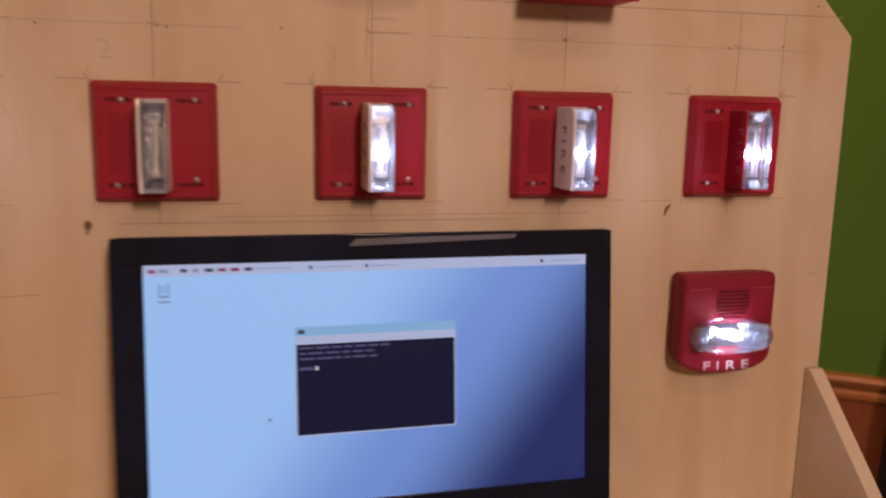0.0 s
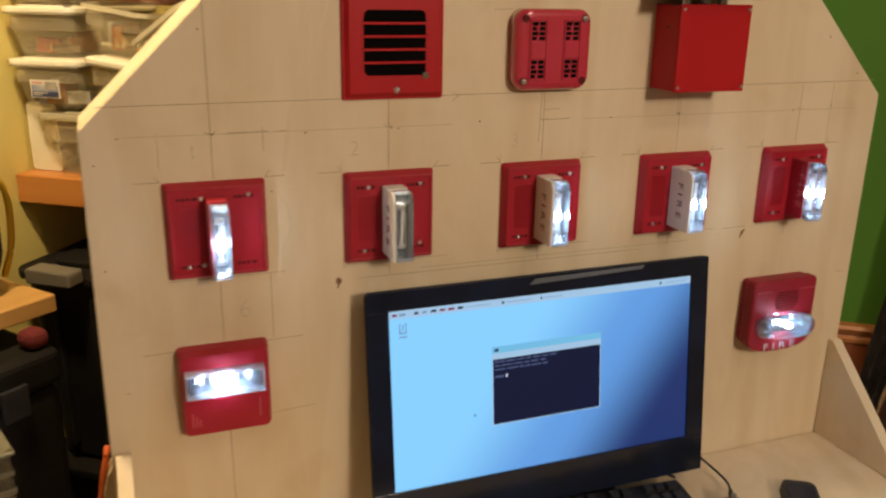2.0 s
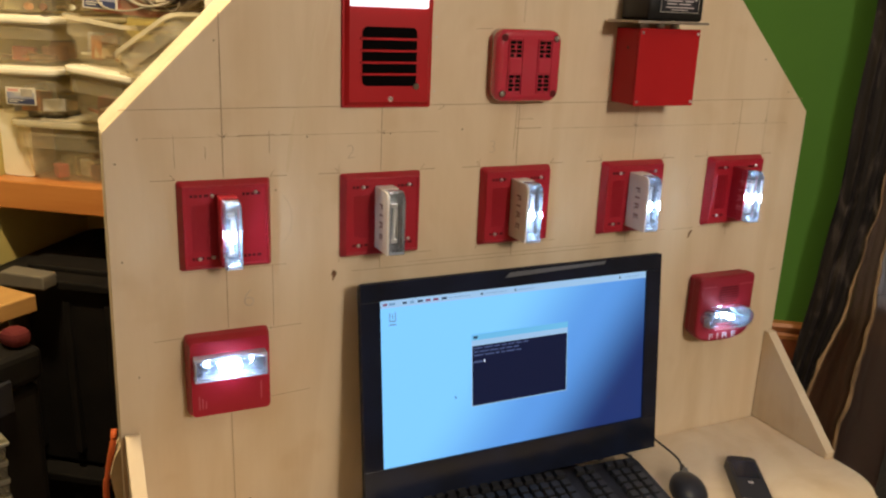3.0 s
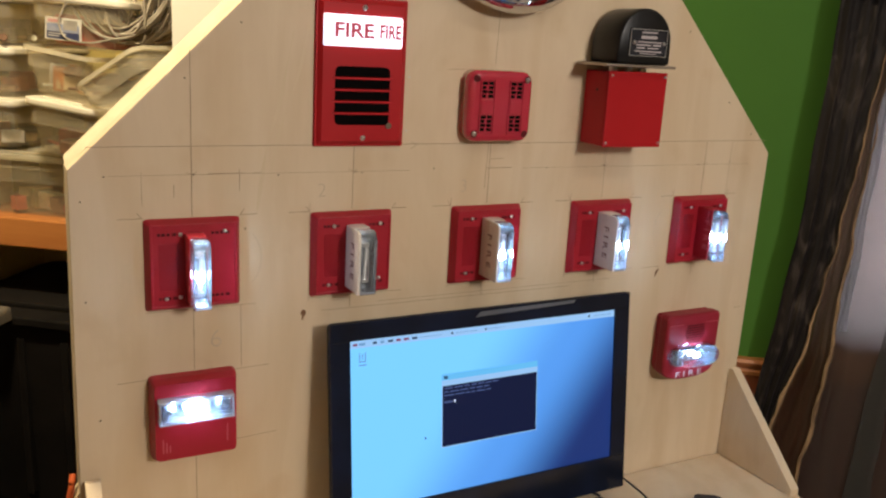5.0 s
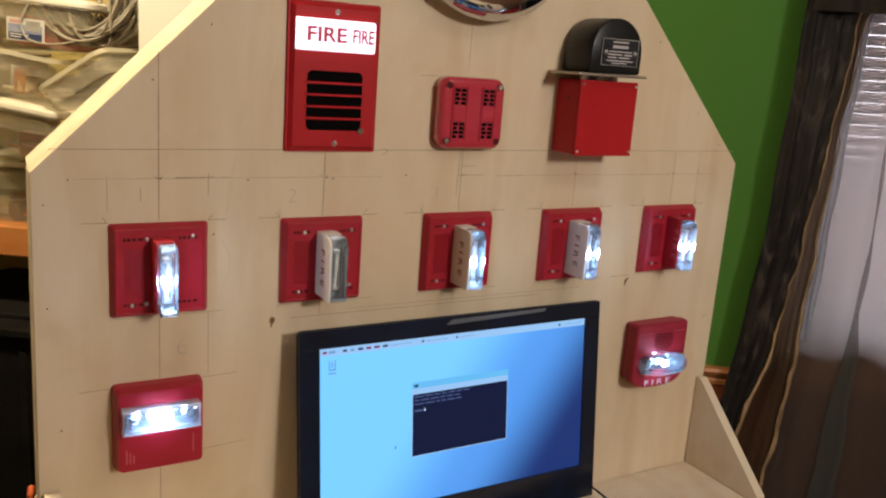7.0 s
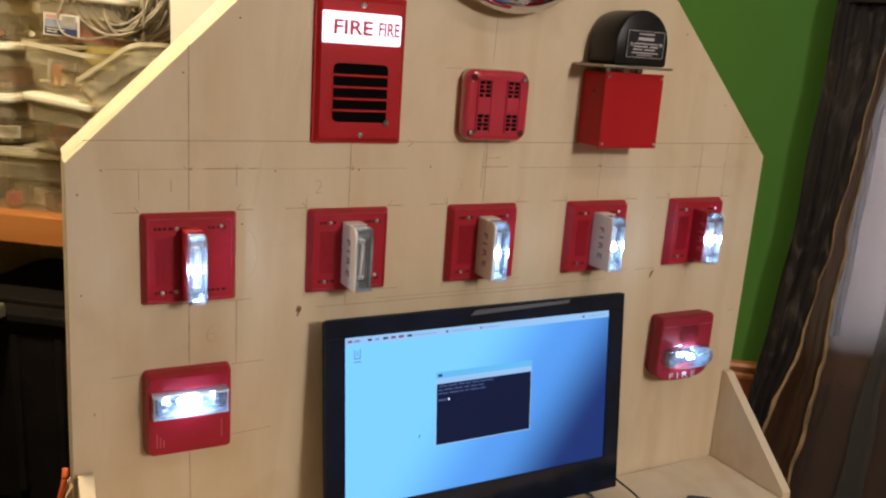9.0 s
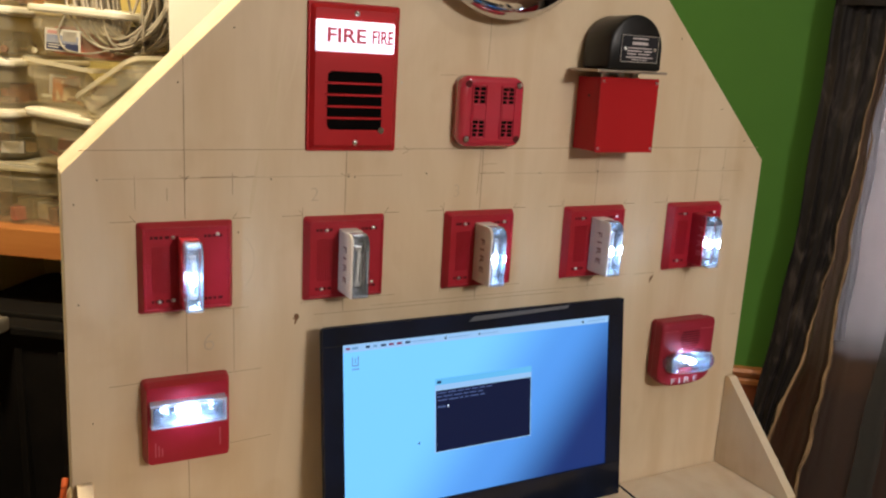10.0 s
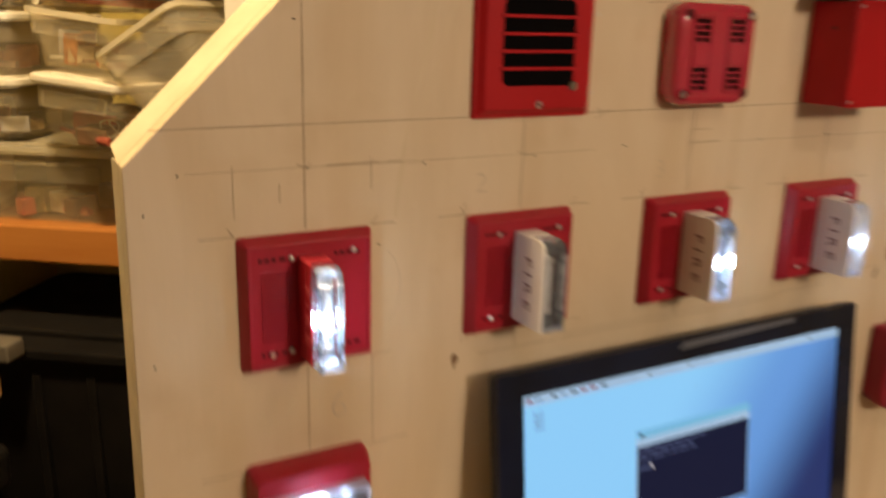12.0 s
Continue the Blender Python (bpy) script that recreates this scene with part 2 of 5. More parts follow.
WAINSCOT = mat("red_brown_wainscot", (0.23, 0.065, 0.022), 0.45, alt=(0.16, 0.042, 0.015), scale=4, stretch=(6, 1, 0.6), bump=0.08)
OAK = mat("varnished_pine", (0.56, 0.23, 0.06), 0.4, alt=(0.46, 0.17, 0.04), scale=5, stretch=(0.6, 5, 5), bump=0.06, bump_scale=70)
OAK_LIGHT = mat("light_varnished_wood", (0.52, 0.30, 0.10), 0.42, alt=(0.42, 0.22, 0.065), scale=5, stretch=(0.7, 5, 5), bump=0.06)
TRIM = mat("stained_wood_trim", (0.40, 0.16, 0.05), 0.4, alt=(0.30, 0.11, 0.03), scale=8, stretch=(0.5, 6, 6))
CEIL = mat("white_ceiling_paint", (0.75, 0.72, 0.66), 0.8, bump=0.2)
FLOOR = mat("brown_wood_floor", (0.20, 0.10, 0.05), 0.45, alt=(0.13, 0.06, 0.03), scale=6, stretch=(0.5, 6, 1), bump=0.1)
# Paint of the unseen walls, lightened for bounce and for the chrome's reflections.
FAR_WALL = mat("pale_wall_paint", (0.62, 0.56, 0.45), 0.6, alt=(0.58, 0.52, 0.41), scale=3, bump=0.1)
BIN = clear("clear_bin_plastic", (0.99, 0.98, 0.95), (0.86, 0.76, 0.55), 0.87, 0.16)
# White basket's plastic darkened to stand for the shade around it.
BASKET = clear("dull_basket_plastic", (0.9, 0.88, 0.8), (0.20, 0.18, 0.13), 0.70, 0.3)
BASKET_RIM = clear("dull_basket_rim", (0.9, 0.88, 0.8), (0.24, 0.22, 0.16), 0.35, 0.35)
BIN_RIM = clear("clear_bin_rim", (0.95, 0.94, 0.88), (0.84, 0.77, 0.60), 0.58, 0.20)
LID = mat("white_bin_lid", (0.80, 0.75, 0.62), 0.45, alt=(0.74, 0.69, 0.56), scale=15)
TOTE = mat("black_tote_plastic", (0.010, 0.009, 0.0085), 0.5, alt=(0.015, 0.013, 0.012), scale=10, bump=0.1, spec=0.10)
GREY_PL = mat("grey_plastic", (0.17, 0.15, 0.12), 0.5, alt=(0.13, 0.115, 0.095), scale=12)
FABRIC = mat("dark_bag_fabric", (0.022, 0.026, 0.030), 0.8, alt=(0.014, 0.016, 0.019), scale=10, bump=0.4, bump_scale=400)
YELLOW = mat("yellow_strap", (0.65, 0.42, 0.02), 0.5)
ORANGE = mat("orange_cable", (0.65, 0.12, 0.02), 0.45)
RED_RAG = mat("red_cloth", (0.13, 0.009, 0.011), 0.9)
BLUE_PRINT = mat("blue_label_print", (0.14, 0.17, 0.33), 0.5, alt=(0.42, 0.42, 0.42), scale=30, amount=0.6)
PINK = mat("pink_label_badge", (0.58, 0.30, 0.28), 0.5)
NAVY = mat("navy_label_print", (0.035, 0.045, 0.12), 0.5)
LABEL = mat("white_paper_label", (0.66, 0.62, 0.54), 0.6)
COIL = mat("grey_cable_jacket", (0.40, 0.35, 0.28), 0.5, alt=(0.30, 0.26, 0.20), scale=30)
JUNK = [mat("junk_" + n, c, 0.6, alt=tuple(0.6 * v for v in c), scale=30) for n, c in (
    ("tan", (0.60, 0.46, 0.26)), ("orange", (0.55, 0.22, 0.07)), ("grey", (0.42, 0.38, 0.32)), ("white", (0.72, 0.70, 0.58)), ("red", (0.5, 0.10, 0.06)), ("brown", (0.22, 0.12, 0.06)), ("olive", (0.36, 0.32, 0.16)))]


def curtain_cloth():
    m = mat("dark_satin_curtain", (0.030, 0.024, 0.019), 0.6, bump=0.25, bump_scale=90, stretch=(9, 1, 0.8))
    t = m.node_tree
    b = t.nodes["Principled BSDF"]
    tc = t.nodes.new("ShaderNodeTexCoord")
    ns = t.nodes.new("ShaderNodeTexNoise")
    ns.inputs["Scale"].default_value, ns.inputs["Detail"].default_value = 7, 5
    t.links.new(tc.outputs["Object"], ns.inputs["Vector"])
    rp = t.nodes.new("ShaderNodeValToRGB")
    rp.color_ramp.elements[0].position, rp.color_ramp.elements[1].position = 0.35, 0.70
    rp.color_ramp.elements[0].color, rp.color_ramp.elements[1].color = (0.009, 0.008, 0.008, 1), (0.024, 0.019, 0.016, 1)
    t.links.new(ns.outputs["Fac"], rp.inputs["Fac"])
    # paler brown wisps scattered through the weave
    mp = t.nodes.new("ShaderNodeMapping")
    mp.inputs["Scale"].default_value, mp.inputs["Rotation"].default_value = (30, 30, 9), (0, 0.25, 0)
    t.links.new(tc.outputs["Object"], mp.inputs["Vector"])
    ws = t.nodes.new("ShaderNodeTexNoise")
    ws.inputs["Scale"].default_value, ws.inputs["Detail"].default_value, ws.inputs["Distortion"].default_value = 1.0, 4, 1.5
    t.links.new(mp.outputs["Vector"], ws.inputs["Vector"])
    wr = t.nodes.new("ShaderNodeValToRGB")
    wr.color_ramp.elements[0].position, wr.color_ramp.elements[1].position = 0.52, 0.74
    wr.color_ramp.elements[0].color, wr.color_ramp.elements[1].color = (0, 0, 0, 1), (0.045, 0.036, 0.031, 1)
    t.links.new(ws.outputs["Fac"], wr.inputs["Fac"])
    am = t.nodes.new("ShaderNodeMix")
    am.data_type, am.blend_type = "RGBA", "ADD"
    am.inputs["Factor"].default_value = 1.0
    t.links.new(rp.outputs["Color"], am.inputs["A"])
    t.links.new(wr.outputs["Color"], am.inputs["B"])
    t.links.new(am.outputs["Result"], b.inputs["Base Color"])
    b.inputs["Specular IOR Level"].default_value = 0.12
    return m


CURTAIN = curtain_cloth()
SHEER = clear("sheer_curtain", (0.92, 0.90, 0.90), (0.052, 0.052, 0.045), 0.62, 0.7)
SLAT = mat("white_blind_slat", (0.78, 0.72, 0.68), 0.5)


def shine_through(material, color, share):
    """Lets light pass through a thin sheet."""
    t = material.node_tree
    out_ = t.nodes["Material Output"]
    src = out_.inputs["Surface"].links[0].from_socket
    tl, mx = t.nodes.new("ShaderNodeBsdfTranslucent"), t.nodes.new("ShaderNodeMixShader")
    tl.inputs["Color"].default_value = (*color, 1)
    mx.inputs["Fac"].default_value = share
    t.links.new(src, mx.inputs[1])
    t.links.new(tl.outputs["BSDF"], mx.inputs[2])
    t.links.new(mx.outputs["Shader"], out_.inputs["Surface"])


shine_through(SLAT, (0.80, 0.68, 0.62), 0.35)
CURTAIN_BROWN = mat("brown_satin_curtain", (0.050, 0.033, 0.020), 0.5, alt=(0.026, 0.018, 0.012), scale=5, stretch=(10, 1, 0.8), bump=0.25, bump_scale=90, spec=0.15)
shine_through(CURTAIN_BROWN, (0.66, 0.45, 0.29), 0.4)
GOLD = mat("gold_thread_hem", (0.30, 0.20, 0.105), 0.5, alt=(0.14, 0.09, 0.05), scale=40, stretch=(1, 1, 0.5), bump=0.4, bump_scale=200)
shine_through(SHEER, (0.62, 0.59, 0.58), 0.22)
GLASS = bpy.data.materials.new("window_glass")
GLASS.use_nodes = True
GLASS.node_tree.nodes["Principled BSDF"].inputs["Transmission Weight"].default_value = 1.0
GLASS.node_tree.nodes["Principled BSDF"].inputs["Roughness"].default_value = 0.02

# ---------------- mesh helpers ----------------


def part(name, bm, material, parent=None, label="", smooth=False):
    me = bpy.data.meshes.new(name)
    bm.to_mesh(me)
    bm.free()
    me.materials.append(material)
    if smooth:
        me.polygons.foreach_set("use_smooth", [True] * len(me.polygons))
    ob = new(name, me)
    if parent is not None:
        ob.parent = parent
    if label:
        tagged(ob, label)
    return ob


def thing(name, m, label, category, group="", kind=""):
    ob = new(name)
    ob.empty_display_size = 0.05
    ob.matrix_world = m
    return tagged(ob, label, category, group, kind)


def box(x0, x1, y0, y1, z0, z1, bevel=0.0, seg=2, bm=None):
    b = bmesh.new()
    bmesh.ops.create_cube(b, size=1.0)
    for v in b.verts:
        v.co = Vector((x0 + (v.co.x + 0.5) * (x1 - x0), y0 + (v.co.y + 0.5) * (y1 - y0), z0 + (v.co.z + 0.5) * (z1 - z0)))
    if bevel:
        bmesh.ops.bevel(b, geom=b.edges[:], offset=bevel, segments=seg, affect="EDGES", profile=0.5)
    return merged(b, bm)


def merged(b, bm):
    if bm is None:
        return b
    me = bpy.data.meshes.new("tmp")
    b.to_mesh(me)
    b.free()
    bm.from_mesh(me)
    bpy.data.meshes.remove(me)
    return bm


def prism(points, y0, y1, bevel=0.0, axis="y", bm=None):
    """A polygon of (x, z) drawn out from y0 to y1 (axis y), or of (y, z) from x0 to x1 (axis x), or of (x, y) along z."""
    b = bmesh.new()
    put = {"y": lambda p, q, r: (p, r, q), "x": lambda p, q, r: (r, p, q), "z": lambda p, q, r: (p, q, r)}[axis]
    a = [b.verts.new(put(p, q, y0)) for p, q in points]
    c = [b.verts.new(put(p, q, y1)) for p, q in points]
    b.faces.new(a), b.faces.new(c[::-1])
    for i in range(len(points)):
        j = (i + 1) % len(points)
        b.faces.new((a[j], a[i], c[i], c[j]))
    bmesh.ops.recalc_face_normals(b, faces=b.faces[:])
    if bevel:
        bmesh.ops.bevel(b, geom=b.edges[:], offset=bevel, segments=2, affect="EDGES", profile=0.5)
    return merged(b, bm)


def frustum(w0, h0, w1, h1, y0, y1, r=0.0, n=4, cx=0.0, cz=0.0, bm=None, cx1=None, cz1=None):
    """A block with rounded corners, w0 x h0 at y0 and w1 x h1 at y1."""
    b = bmesh.new()
    rings = []
    for w, h, y, rr, ox, oz in ((w0, h0, y0, r, cx, cz), (w1, h1, y1, r * min(w1 / w0, h1 / h0), cx if cx1 is None else cx1, cz if cz1 is None else cz1)):
        rings.append([b.verts.new((ox + x, y, oz + z)) for x, z in rounded(w, h, max(rr, 1e-4), n)])
    b.faces.new(rings[0]), b.faces.new(rings[1][::-1])
    k = len(rings[0])
    for i in range(k):
        j = (i + 1) % k
        b.faces.new((rings[0][j], rings[0][i], rings[1][i], rings[1][j]))
    bmesh.ops.recalc_face_normals(b, faces=b.faces[:])
    return merged(b, bm)


def loft(rings, n=6):
    """One skin over rounded rectangles given as (width, height, y, corner radius)."""
    b = bmesh.new()
    vs = [[b.verts.new((x, y, z)) for x, z in rounded(w, h, r, n)] for w, h, y, r in rings]
    b.faces.new(vs[0]), b.faces.new(vs[-1][::-1])
    for r0, r1 in zip(vs, vs[1:]):
        for i in range(len(r0)):
            j = (i + 1) % len(r0)
            b.faces.new((r0[j], r0[i], r1[i], r1[j]))
    bmesh.ops.recalc_face_normals(b, faces=b.faces[:])
    return b


def rounded(w, h, r, n=4):
    pts = []
    for cx, cz, a0 in ((w / 2 - r, h / 2 - r, 0), (-w / 2 + r, h / 2 - r, 90), (-w / 2 + r, -h / 2 + r, 180), (w / 2 - r, -h / 2 + r, 270)):
        for i in range(n + 1):
            a = radians(a0 + 90 * i / n)
            pts.append((cx + r * math.cos(a), cz + r * math.sin(a)))
    return pts


def lathe(profile, n=32, bm=None, axis="y"):
    """Turns (radius, along) pairs round an axis."""
    b = bmesh.new()
    rings = []
    for r, y in profile:
        ring = []
        for i in range(n):
            a = 2 * math.pi * i / n
            p, q = r * math.cos(a), r * math.sin(a)
            ring.append(b.verts.new((p, y, q) if axis == "y" else (p, q, y)))
        rings.append(ring)
    for r0, r1 in zip(rings, rings[1:]):
        for i in range(n):
            j = (i + 1) % n
            b.faces.new((r0[i], r0[j], r1[j], r1[i]))
    b.faces.new(rings[0]), b.faces.new(rings[-1])
    bmesh.ops.remove_doubles(b, verts=b.verts[:], dist=1e-6)
    bmesh.ops.recalc_face_normals(b, faces=b.faces[:])
    return merged(b, bm)


def tube(path, r, n=8, bm=None):
    """A round cable along a list of points."""
    b = bmesh.new()
    path = [Vector(p) for p in path]
    rings = []
    for i, p in enumerate(path):
        d = (path[min(i + 1, len(path) - 1)] - path[max(i - 1, 0)]).normalized()
        up = Vector((0, 0, 1)) if abs(d.z) < 0.9 else Vector((1, 0, 0))
        e = d.cross(up).normalized()
        g = d.cross(e)
        rings.append([b.verts.new(p + r * (math.cos(2 * math.pi * k / n) * e + math.sin(2 * math.pi * k / n) * g)) for k in range(n)])
    for r0, r1 in zip(rings, rings[1:]):
        for k in range(n):
            j = (k + 1) % n
            b.faces.new((r0[k], r0[j], r1[j], r1[k]))
    b.faces.new(rings[0]), b.faces.new(rings[-1])
    bmesh.ops.recalc_face_normals(b, faces=b.faces[:])
    return merged(b, bm)


def spline(points, steps=10):
    """Points on a smooth line through the given ones."""
    pts = [Vector(p) for p in points]
    pts = [2 * pts[0] - pts[1], *pts, 2 * pts[-1] - pts[-2]]
    out = []
    for i in range(1, len(pts) - 2):
        a, b, c, d = pts[i - 1 : i + 3]
        for k in range(steps):
            t = k / steps
            out.append(0.5 * (2 * b + (c - a) * t + (2 * a - 5 * b + 4 * c - d) * t * t + (3 * b - a - 3 * c + d) * t ** 3))
    return [*out, pts[-2]]


def text(name, body, size, material, parent, m, thick=0.0004, label="", squeeze=1.0, bold=0.0):
    """Letters as a mesh part; m is their pose in the thing."""
    cu = bpy.data.curves.new(name, "FONT")
    cu.body, cu.size, cu.extrude, cu.offset = body, size, thick, bold
    cu.align_x, cu.align_y = "CENTER", "CENTER"
    tmp = bpy.data.objects.new(name, cu)
    scene.collection.objects.link(tmp)
    me = bpy.data.meshes.new_from_object(tmp.evaluated_get(bpy.context.evaluated_depsgraph_get()))
    bpy.data.objects.remove(tmp)
    me.transform(m @ Matrix.Diagonal((squeeze, 1, 1, 1)))
    me.materials.clear()
    me.materials.append(material)
    ob = new(name, me)
    ob.parent = parent
    return tagged(ob, label)


FACE = pose(0, 0, 0, 90, 0, 0)  # letters upright, read from -y

# ---------------- the room ----------------
S0, S1, D0, D1, H = -2.2, 3.4, -2.9, 1.0, 2.45
WIN = (1.085, 1.86, 0.875, 1.95)
RAIL = 0.80


def room_part(name, bm, material, label="", kind="structure"):
    ob = part(name, bm, material)
    ob.matrix_world = RM
    return tagged(ob, label, kind=kind)


room_part("floor", box(S0, S1, D0, D1 + 0.12, -0.05, 0), FLOOR, "brown wooden floor")
room_part("ceiling", box(S0, S1, D0, D1 + 0.12, H, H + 0.05), CEIL, "white painted ceiling")
bm = box(-0.15, WIN[0], D1, D1 + 0.12, 0, H)
box(WIN[1], S1, D1, D1 + 0.12, 0, H, bm=bm)
box(WIN[0], WIN[1], D1, D1 + 0.12, 0, WIN[2], bm=bm)
box(WIN[0], WIN[1], D1, D1 + 0.12, WIN[3], H, bm=bm)
room_part("wall_north", bm, GREEN, "green painted wall above a wooden chair rail")
room_part("wall_nook", box(S0, -0.15, D1, D1 + 0.12, 0, H), CREAM, "cream painted wall behind the storage shelf")
# Walls out of view, added to close the room and return light.
room_part("wall_west", box(S0 - 0.1, S0, D0, D1 + 0.12, 0, H), FAR_WALL, "assumed pale cream wall out of view")
room_part("wall_east", box(S1, S1 + 0.1, D0, D1 + 0.12, 0, H), FAR_WALL, "assumed pale cream wall out of view")
room_part("wall_south", box(S0, S1, D0 - 0.1, D0, 0, H), FAR_WALL, "assumed pale cream wall out of view")
room_part("wall_alcove", box(-0.92, -0.81, 0.38, D1, 0, H, 0.002), CREAM, "cream painted side wall of the storage alcove")
room_part("wall_pier", box(-0.195, -0.030, 0.477, D1 - 0.014, 0, H, 0.003), POST, "bright white wall end beside the storage shelf")
wains = room_part("wainscot", box(-0.148, S1 - 0.002, D1 - 0.012, D1 - 0.001, 0.10, RAIL - 0.03), WAINSCOT, "red-brown wooden wainscot panelling")
prof = [(D1, RAIL - 0.035), (D1 - 0.016, RAIL - 0.035), (D1 - 0.018, RAIL - 0.026), (D1 - 0.013, RAIL - 0.020), (D1 - 0.022, RAIL - 0.010), (D1 - 0.026, RAIL - 0.003), (D1 - 0.022, RAIL + 0.004), (D1, RAIL + 0.004)]
room_part("trim_chair_rail", prism(prof, -0.148, WIN[0] - 0.03, axis="x"), TRIM, "stained wooden chair rail moulding")
room_part("trim_window_apron", box(WIN[0] - 0.028, WIN[1] + 0.028, D1 - 0.014, D1 - 0.001, RAIL - 0.029, WIN[2] - 0.027, 0.002), TRIM, "stained wooden apron under the window sill")
room_part("baseboard", box(-0.148, S1, D1 - 0.014, D1 - 0.001, 0, 0.10, 0.003), TRIM, "stained wooden baseboard")

# window with blind and curtains
win = thing("window_1", RM, "wood-framed window behind a white blind", "window", kind="structure")
for x0, x1, z0, z1 in ((WIN[0], WIN[0] + 0.045, WIN[2], WIN[3]), (WIN[1] - 0.045, WIN[1], WIN[2], WIN[3]), (WIN[0] + 0.045, WIN[1] - 0.045, WIN[2], WIN[2] + 0.05), (WIN[0] + 0.045, WIN[1] - 0.045, WIN[3] - 0.05, WIN[3])):
    part("window_frame", box(x0, x1, D1 + 0.03, D1 + 0.09, z0, z1, 0.003), POST, win)
part("window_sill", box(WIN[0] - 0.03, WIN[1] + 0.03, D1 - 0.015, D1 + 0.028, WIN[2] - 0.025, WIN[2] - 0.001, 0.004), TRIM, win)
pane = part("pane", box(WIN[0] + 0.046, WIN[1] - 0.046, D1 + 0.058, D1 + 0.062, WIN[2] + 0.051, WIN[3] - 0.051), GLASS, win)
pane.visible_shadow = False
BLIND_S = 1.120
blind = thing("window_blind", RM, "white horizontal slat blind, closed over the window", "blind")
part("headrail", box(BLIND_S, WIN[1] - 0.004, D1 + 0.002, D1 + 0.028, WIN[3] - 0.04, WIN[3] - 0.002, 0.003), SLAT, blind)
slat_bm = box(BLIND_S, WIN[1] - 0.006, -0.0125, 0.0125, -0.0007, 0.0007)
bmesh.ops.rotate(slat_bm, verts=slat_bm.verts[:], cent=(0, 0, 0), matrix=Matrix.Rotation(radians(57), 3, "X"))
slat = part("slat", slat_bm, SLAT, blind)
slat.location = (0, D1 + 0.016, WIN[2] + 0.02)
k = 1
while WIN[2] + 0.02 + 0.0235 * k < WIN[3] - 0.05:
    o = new("slat", slat.data)
    o.parent = blind
    o.location = (0, D1 + 0.016, WIN[2] + 0.02 + 0.0235 * k)
    k += 1


def cloth(s0, s1, z0, z1, d, depth, folds, phase=0.0, flare=0.0, n=140, m=40, lean_top=0.0, lean=0.0):
    b = bmesh.new()
    grid = []
    for j in range(m + 1):
        v = j / m
        row = []
        for i in range(n + 1):
            t = i / n
            fold = math.sin(2 * math.pi * (folds * t + phase) + 0.8 * math.sin(5 * v + 9 * t))
            fine = 0.25 * math.sin(2 * math.pi * folds * 2.7 * t + 3 * v)
            sway = flare * (1 - v) * (t - 0.1) + lean_top + lean * (z1 - z0) * (1 - v)
            row.append(b.verts.new((s0 + (s1 - s0) * t + sway + 0.006 * math.sin(7 * v + 20 * t), d + depth * (0.55 + 0.45 * (1 - v)) * (fold + fine), z0 + (z1 - z0) * v)))
        grid.append(row)
    for r0, r1 in zip(grid, grid[1:]):
        for i in range(n):
            b.faces.new((r0[i], r0[i + 1], r1[i + 1], r1[i]))
    return b


def curtain(name, bm, material, label):
    ob = part(name, bm, material, smooth=True)
    ob.matrix_world = RM
    so = ob.modifiers.new("thick", "SOLIDIFY")
    so.thickness = 0.0012
    return tagged(ob, label, "curtain", "curtains at the window")




def along(rows, z):
    """Place along the wall at height z, between rows of (z, s) from the top down."""
    for (za, sa), (zb, sb) in zip(rows, rows[1:]):
        if z >= zb:
            break
    return sa + (sb - sa) * (za - z) / (za - zb)


def drape(left, right, d, depth, folds, phase, n=60, m=80, z0=0.03, z1=1.66):
    """A hanging cloth between two uneven side edges."""
    b = bmesh.new()
    grid = []
    for j in range(m + 1):
        z = z0 + (z1 - z0) * j / m
        a, c = along(left, z) + 0.0016 * math.sin(23 * z), along(right, z) + 0.0022 * math.sin(31 * z + phase)
        row = []
        for i in range(n + 1):
            t = i / n
            y = d + depth * (math.sin(2 * math.pi * (folds * t + phase) + 0.9 * math.sin(4 * z + 7 * t)) + 0.35 * math.sin(2 * math.pi * folds * 2.3 * t + 11 * z) + 0.3 * noise.noise((40 * t, 9 * z, phase)))
            row.append(b.verts.new((a + (c - a) * t, y, z)))
        grid.append(row)
    for r0, r1 in zip(grid, grid[1:]):
        for i in range(n):
            b.faces.new((r0[i], r0[i + 1], r1[i + 1], r1[i]))
    return b


def drape_hem(edge, d, widths, phase, wide=0.006, z0=0.03, z1=1.655, m=160):
    """A puckered gold strip sewn along a side edge."""
    b = bmesh.new()
    rows = []
    for j in range(m + 1):
        z = z0 + (z1 - z0) * j / m
        s_ = along(edge, z) + 0.0022 * math.sin(31 * z + phase) + 0.006 * noise.noise((0, 16 * z, phase)) + 0.002 * noise.noise((5, 60 * z, phase))
        w = wide * along(widths, z) * (0.75 + 0.8 * abs(noise.noise((3, 17 * z, phase))))
        rows.append([b.verts.new((s_ + w * (i / 4 - 0.75), d - 0.0035 - 0.003 * math.sin(math.pi * i / 4) + 0.002 * noise.noise((i, 60 * z, phase)), z)) for i in range(5)])
    for r0, r1 in zip(rows, rows[1:]):
        for i in range(4):
            b.faces.new((r0[i], r0[i + 1], r1[i + 1], r1[i]))
    return b


LEFT = [(1.70, 1.000), (1.30, 0.990), (1.10, 0.985), (0.82, 0.959), (0.40, 0.925), (0.0, 0.900)]
FOLD = [(1.70, 1.112), (1.60, 1.104), (1.46, 1.094), (1.34, 1.086), (1.10, 1.067), (0.99, 1.056), (0.84, 1.036), (0.66, 0.993), (0.30, 0.945), (0.0, 0.915)]
